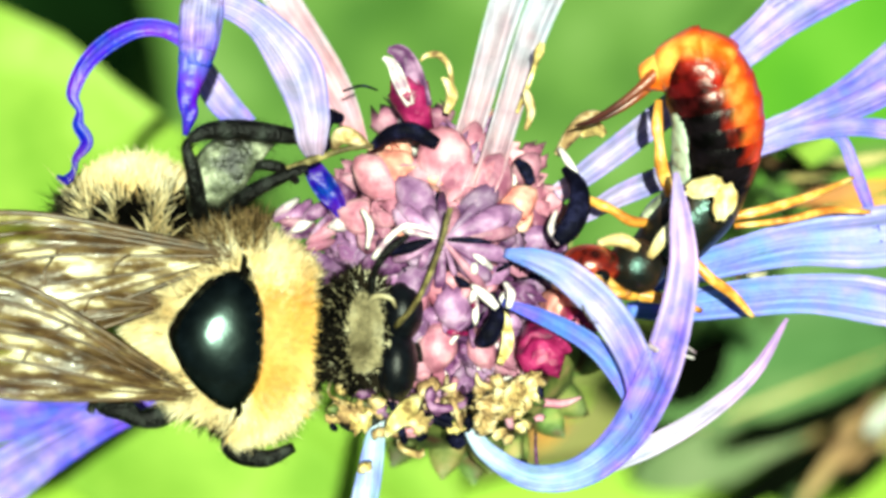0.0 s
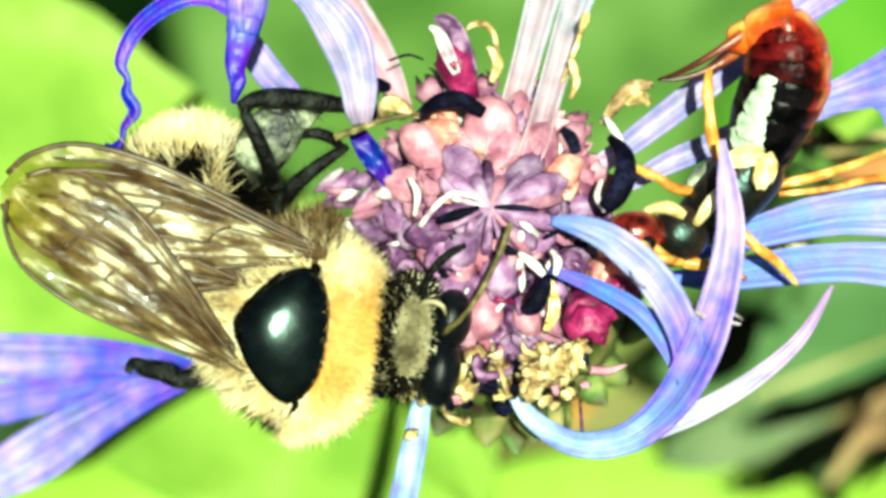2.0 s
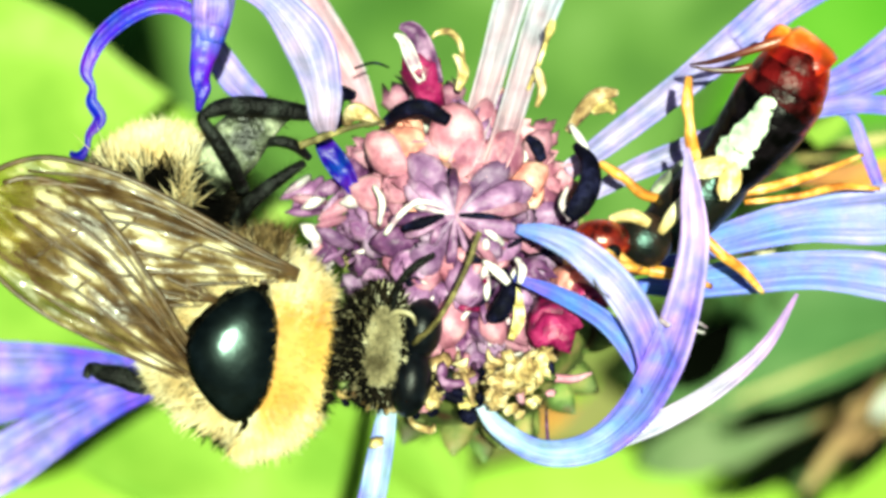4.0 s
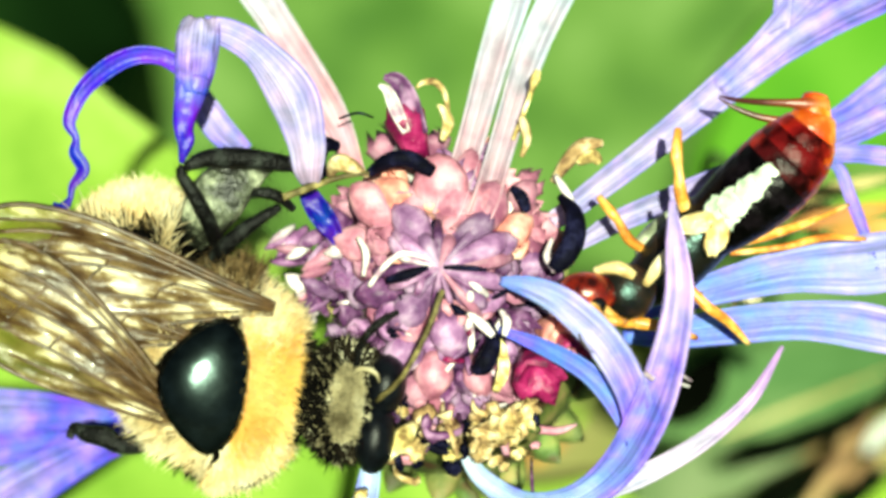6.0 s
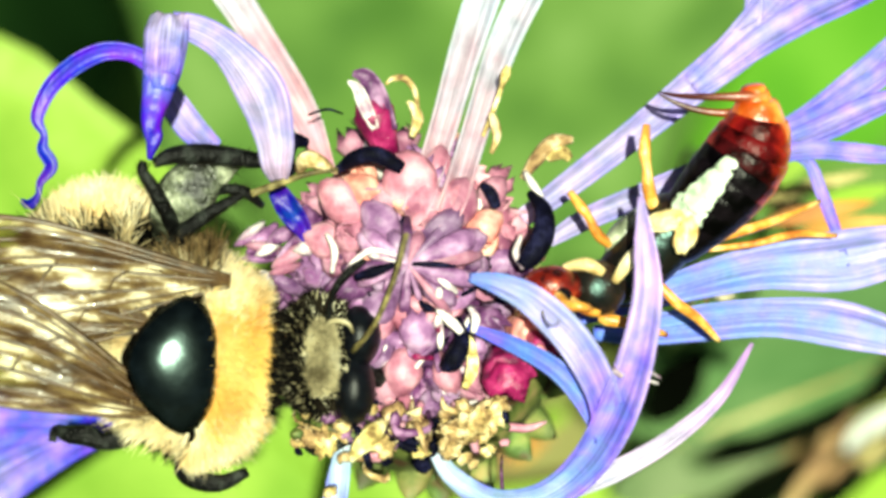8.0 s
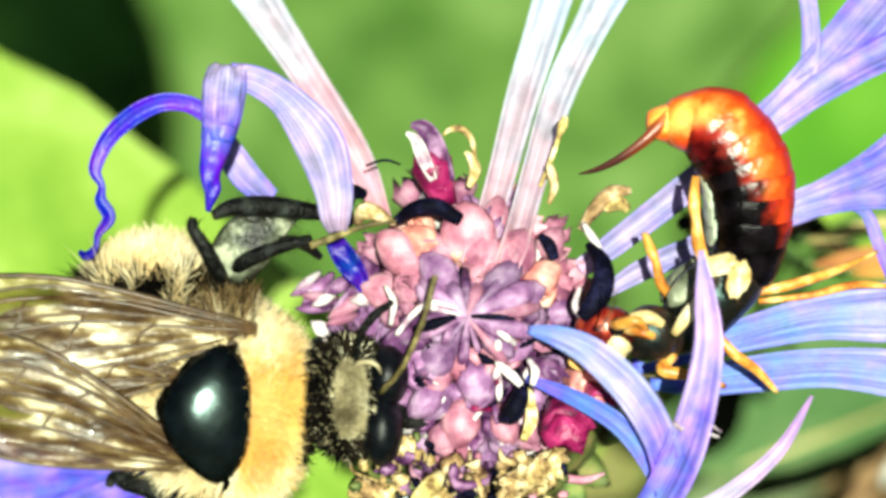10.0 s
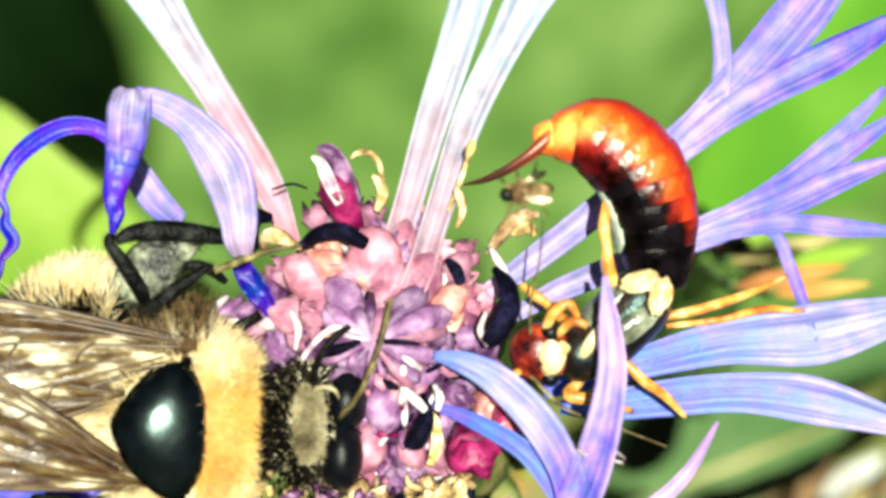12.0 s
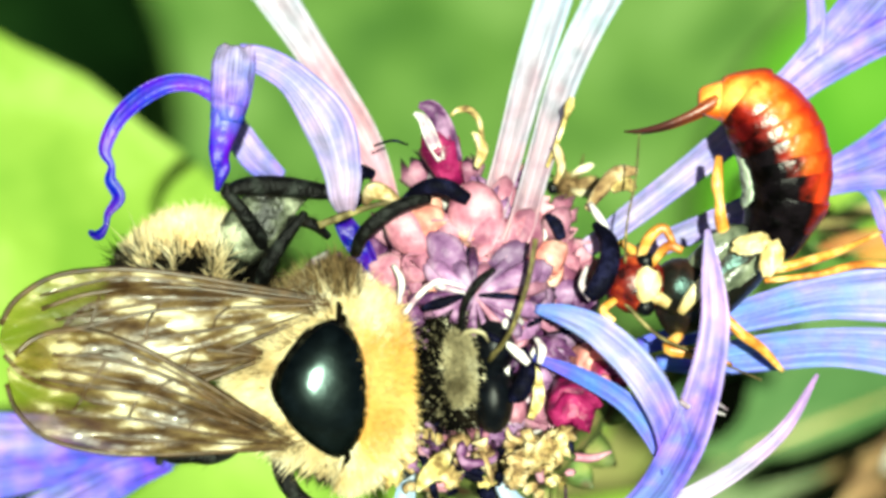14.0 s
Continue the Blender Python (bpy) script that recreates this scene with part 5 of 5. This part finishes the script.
def build_fly():
    bm = bmesh.new()
    blob(bm, (0, 0, 0), (.34 * MM, .28 * MM, .28 * MM), 16, 10, .1)
    th = part("thorax", bm, FLY, fly)
    fur("hair", (.34, .28, .28), 400, .2, FLY, th, lambda q: 1, seed=31, width=.03)
    bm = bmesh.new()
    blob(bm, Vector((.55, -.08, 0)) * MM, (.42 * MM, .24 * MM, .24 * MM), 16, 10, .1)
    part("abdomen", bm, FLY, fly)
    bm = bmesh.new()
    blob(bm, Vector((-.44, .02, .05)) * MM, (.2 * MM, .22 * MM, .2 * MM), 14, 10)
    part("head", bm, EYE, fly)
    for k, s in ((0, 1), (1, -1)):
        bm = bmesh.new()
        tube(bm, [(Vector((0, .1 * s, .2)) * MM, .04), (Vector((.35, .3 * s, .35)) * MM, .12), (Vector((.7, .4 * s, .35)) * MM, .1), (Vector((.85, .42 * s, .35)) * MM, .02)], n=10, flat=.06)
        part("wing", bm, MEMBRANE, fly)
    for k in range(6):
        s, x = (1 if k % 2 else -1), (-.25, 0, .25)[k // 2]
        bm = bmesh.new()
        tube(bm, [(Vector((x, .15 * s, -.1)) * MM, .04), (Vector((x * 2, .5 * s, .0)) * MM, .035), (Vector((x * 2.6, .8 * s, -.3)) * MM, .02)], n=6)
        part("leg", bm, FLY, fly)


build_fly()
FLY_ROWS = [(0, 1300, 470, -6), (9.0, 1300, 470, -6), (9.8, 1240, 330, -6), (10.5, 1096, 178, -5), (11, 1082, 186, -5), (11.5, 1078, 184, -5), (12, 1035, 179, -5),
            (12.5, 992, 175, -5), (13, 957, 164, -4.5), (13.5, 957, 191, -4), (14, 954, 236, -3)]

# ---- what moves ----
def body_frame(place, along, back):
    x = along.normalized()
    z = (back - x * back.dot(x)).normalized()
    y = z.cross(x)
    return Matrix.Translation(place) @ Matrix((x, y, z)).transposed().to_4x4()


def inward(t, share):
    """The way a curled body's back faces: to the inside of the curl, or to the viewer."""
    return Vector((-t.y, t.x, 0)).normalized() * (1 - share) + Vector((0, 0, share))


# time; five places along the belly from waist to tail; the pincers' tip; how far the back faces the viewer
CURLS = [
    (0.0, [(1264, 334, 1.4), (1272, 262, 1.9), (1266, 188, 2.3), (1232, 118, 2.6), (1160, 130, 2.4)], (1008, 246, 2.3), .36),
    (1.0, [(1264, 332, 1.4), (1274, 258, 1.9), (1270, 184, 2.3), (1236, 116, 2.6), (1165, 132, 2.4)], (1026, 238, 2.3), .38),
    (1.5, [(1262, 330, 1.4), (1284, 258, 1.9), (1290, 180, 2.3), (1262, 106, 2.6), (1195, 125, 2.4)], (1100, 190, 2.2), .5),
    (2.0, [(1260, 335, 1.4), (1286, 262, 1.9), (1312, 192, 2.3), (1300, 120, 2.5), (1235, 122, 2.4)], (1103, 200, 2.2), .72),
    (3.0, [(1264, 332, 1.4), (1302, 258, 1.8), (1336, 188, 2.2), (1346, 120, 2.4), (1290, 106, 2.4)], (1163, 160, 2.2), .88),
    (5.5, [(1268, 358, 1.4), (1335, 304, 1.7), (1388, 254, 1.9), (1436, 196, 2.1), (1450, 146, 2.2)], (1296, 153, 2.1), .93),
    (6.5, [(1262, 352, 1.4), (1326, 298, 1.7), (1384, 248, 1.9), (1434, 190, 2.1), (1446, 142, 2.2)], (1345, 130, 2.1), .93),
    (7.5, [(1272, 366, 1.4), (1338, 308, 1.7), (1392, 254, 1.9), (1430, 190, 2.1), (1438, 142, 2.2)], (1330, 130, 2.1), .93),
    (9.8, [(1280, 326, 1.4), (1286, 252, 1.7), (1278, 170, 1.9), (1224, 92, 2.1), (1130, 84, 2.1)], (1008, 176, 2.0), .2),
    (10.5, [(1268, 316, 1.4), (1276, 246, 1.7), (1264, 166, 1.9), (1206, 86, 2.1), (1106, 78, 2.1)], (980, 160, 2.0), .2),
    (11.0, [(1240, 302, 1.4), (1236, 230, 1.7), (1210, 146, 1.9), (1148, 76, 2.1), (1034, 58, 2.1)], (878, 109, 2.0), .2),
    (11.5, [(1256, 299, 1.4), (1262, 220, 1.7), (1237, 134, 1.9), (1170, 74, 2.1), (1066, 62, 2.1)], (948, 140, 2.0), .2),
    (12.0, [(1287, 288, 1.4), (1282, 205, 1.7), (1252, 124, 1.9), (1184, 66, 2.1), (1092, 66, 2.1)], (1000, 128, 2.0), .2),
    (12.5, [(1304, 303, 1.4), (1310, 228, 1.7), (1292, 150, 1.9), (1236, 88, 2.1), (1146, 88, 2.1)], (1020, 160, 2.0), .2),
    (13.0, [(1318, 300, 1.4), (1327, 226, 1.7), (1304, 150, 1.9), (1246, 94, 2.1), (1172, 97, 2.1)], (1032, 176, 2.0), .2),
    (14.0, [(1320, 304, 1.4), (1342, 240, 1.7), (1328, 156, 1.9), (1278, 86, 2.1), (1210, 78, 2.1)], (1046, 150, 2.0), .2),
]
# time; how far the wings are swung forwards (degrees) and drawn in (mm)
WING_ROWS = [(0, 1, 0), (1, 5, 0), (1.5, 8, .1), (2, 11, .25), (3, 14, .5), (5.5, 11, 1.0), (6.5, 9, 1.0), (7.5, 8, 1.0), (10, 4, .9), (11, 3, .8), (12, 4, .5), (13, 2, .1), (14, 4, 0)]
# time; how far the lower wing is folded over the upper one
CLOSE_ROWS = [(0, 0), (1, 0), (2, 6), (3, 8), (5.5, 5), (6.5, 2), (7.5, 0), (14, 0)]
# time; bald patch x, y; turn; head x, y
BEE_ROWS = [
    (0.0, 380, 605, -2, 640, 590), (0.5, 418, 585, -2, 675, 590), (1.0, 424, 604, -3, 690, 620), (1.5, 422, 622, -4, 682, 638), (2.0, 408, 655, -8, 640, 655), (2.5, 372, 666, -8, 642, 653),
    (3.0, 374, 674, -7, 650, 652), (5.3, 384, 660, -8, 650, 668), (5.5, 378, 652, -8, 640, 668), (6.5, 350, 628, -6, 605, 655), (7.5, 367, 608, -2, 632, 602), (9.8, 316, 600, -2, 575, 575),
    (10.0, 316, 598, -2, 572, 570), (11.0, 407, 587, -1, 655, 560), (11.5, 400, 580, -1, 650, 555), (12.5, 444, 589, -1, 708, 585), (13.0, 495, 592, 2, 742, 575), (13.5, 504, 590, 3, 748, 560), (14.0, 505, 592, 3, 752, 556)]
TAIL_ROWS = [(0, 238, 425), (2, 256, 405), (3, 262, 405), (6.5, 255, 425), (10, 232, 428), (12.5, 280, 430), (14, 286, 425)]
# time; head x, y; neck shield x, y; how far head and neck are rolled away from the viewer (degrees)
FRONT_ROWS = [(0, 1044, 472, 1126, 472, 100), (3, 1044, 470, 1122, 470, 100), (5.5, 1046, 472, 1118, 468, 100), (7.5, 1042, 470, 1118, 468, 95), (10, 1030, 450, 1109, 455, 60),
              (11, 1034, 445, 1096, 446, 45), (11.5, 1060, 444, 1128, 446, 25), (12.5, 1086, 442, 1160, 442, 5), (13, 1077, 432, 1160, 436, 0), (14, 1070, 404, 1150, 409, 0)]

# time; shift of the folded wing tips
PLATE_ROWS = [(0, 0, 0), (3, -12, 5), (5.5, -8, 12), (7.5, -6, 16), (10, -20, 0), (11, -22, -8), (12, 10, -15), (13, 26, -4), (14, 28, 0)]
# time; pivot x, y; turn in degrees
THIGH_ROWS = [(0, 332, 258, 0), (2, 349, 254, 13), (3, 343, 250, 22), (5.5, 330, 256, 18), (7.5, 321, 254, 17), (10, 300, 262, 17), (11.5, 311, 252, 20), (13, 346, 240, 21), (14, 346, 238, 24)]
FORE_ROWS = [(0, 535, 300, 0), (2, 522, 322, 12), (3, 513, 340, 12), (5.5, 500, 325, 11), (7.5, 478, 314, 10), (10, 500, 290, -6), (11.5, 494, 302, 7), (13, 470, 301, 23), (14, 478, 286, 30)]
FOOT_ROWS = [(0, 470, 540, 20), (7.5, 470, 540, 20), (10, 470, 530, 20), (11.5, 480, 510, 20), (12.5, 560, 350, 8), (13, 604, 300, 2), (13.5, 612, 296, 0), (14, 614, 292, 0)]
MID_ROWS = [(0, 450, 800, 0), (1.5, 445, 805, 0), (3, 430, 800, 2), (6.5, 420, 790, 0), (7.5, 430, 800, 0), (10, 430, 800, 0), (12.5, 450, 780, -20), (13.5, 468, 752, -45), (14, 462, 752, -55)]
HIND_ROWS = [(0, 230, 735, 0), (2, 214, 722, 0), (3, 200, 712, 0), (6.5, 200, 735, 0), (7.5, 225, 735, 8), (10, 225, 735, 0), (13, 275, 720, 10), (14, 296, 712, 18)]
LEG_ROWS = [(0, 0), (2, 8), (3, 22), (5.5, 42), (7.5, 40), (10, 22), (11, -8), (12.5, 46), (14, 52)]


def motions():
    on = Vector((0, 0, 1))
    rows = {ob: [] for ob in rings + pincers}
    for t, belly, tip, back in CURLS:
        s = spline([EAR_IN @ at(*p) for p in belly], 12)
        pts = [Vector(p) for p in s]
        run = np.concatenate([[0], np.cumsum([(b - a).length for a, b in zip(pts, pts[1:])])])
        tan = tangents(pts)
        for i, ob in enumerate(rings):
            k = int(np.argmin(np.abs(run - run[-1] * (i + .25) / 9.6)))
            rows[ob].append((t, body_frame(pts[k], tan[k], inward(tan[k], back))))
        way = EAR_IN @ at(*tip) - pts[-1]
        for ob in pincers:
            rows[ob].append((t, body_frame(pts[-1], way, inward(way.normalized(), back * .4))))
    for ob, r in rows.items():
        walk(ob, r)
    walk(fly, [(t, HEAD @ Matrix.Translation(at(x, y, d)) @ pose(0, 0, 0, 0, 0, 12)) for t, x, y, d in FLY_ROWS])
    walk(raised_leg, [(t, Matrix.Translation(elocal(1180 + dx, 300, 1.9))) for t, dx in LEG_ROWS])
    walk(front_leg, [(t, Matrix.Translation(elocal(1150, 392, 1.4)) @ pose(0, 0, 0, 0, 0, a)) for t, a in ((0, 0), (3, 0), (5.5, -28), (7.5, -28), (10, -45), (11.5, -20), (12.5, -10), (14, -10))])
    walk(neck, [(t, Matrix.Translation(elocal(c, d, 1.7))) for t, a, b, c, d, roll in FRONT_ROWS])
    walk(ear_head, [(t, Matrix.Translation(elocal(a, b, 1.9)) @ pose(0, 0, 0, roll * .9)) for t, a, b, c, d, roll in FRONT_ROWS])
    for ob, x, y, d in wing_plates:
        walk(ob, [(t, Matrix.Translation(elocal(x + dx, y + dy, d))) for t, dx, dy in PLATE_ROWS])
    turn = Matrix.Rotation(radians(38), 4, "Z")
    walk(elytra, [(t, Matrix.Translation(elocal(1216 + .4 * (c - 1126), 392 + .5 * (d - 460), 1.2)) @ turn @ pose(0, 0, 0, -roll * 1.3)) for t, a, b, c, d, roll in FRONT_ROWS])
    for ob, spin, d in ((thigh, THIGH_ROWS, 2.4), (fore_leg, FORE_ROWS, 1.9), (mid_leg, MID_ROWS, .8), (hind_leg, HIND_ROWS, -.6)):
        walk(ob, [(t, Matrix.Translation(local(x, y, d)) @ pose(0, 0, 0, 0, 0, a)) for t, x, y, a in spin])
    walk(fore_foot, [(t, Matrix.Translation(local(x, y, float(np.interp(y, (300, 500), (1.9, -.6))))) @ pose(0, 0, 0, 0, 0, a)) for t, x, y, a in FOOT_ROWS])
    body, front = [], []
    for t, x, y, turn, hx, hy in BEE_ROWS:
        p, q = local(x + 19, y, 3.0), local(hx, hy, 2.4)
        body.append((t, Matrix.Translation((p.x, p.y + .1 * MM, local(0, 0, .5).z)) @ pose(0, 0, 0, -2, 3, turn)))
        front.append((t, Matrix.Translation((q.x, q.y, local(0, 0, 1.1).z)) @ pose(0, 0, 0, 0, 0, turn)))
    walk(thorax, body)
    when, swung, drawn = zip(*WING_ROWS)
    for ob in wings:
        since, more = zip(*(CLOSE_ROWS if ob is wings[1] else [(0, 0), (14, 0)]))
        walk(ob, [(t, m @ pose(float(np.interp(t, when, drawn)) * MM, 0, 0, 0, 0, -float(np.interp(t, when, swung) + np.interp(t, since, more)))) for t, m in body])
    walk(bee_head, front)
    walk(abdomen, [(t, Matrix.Translation(local(x, y, -.6))) for t, x, y in TAIL_ROWS])


motions()
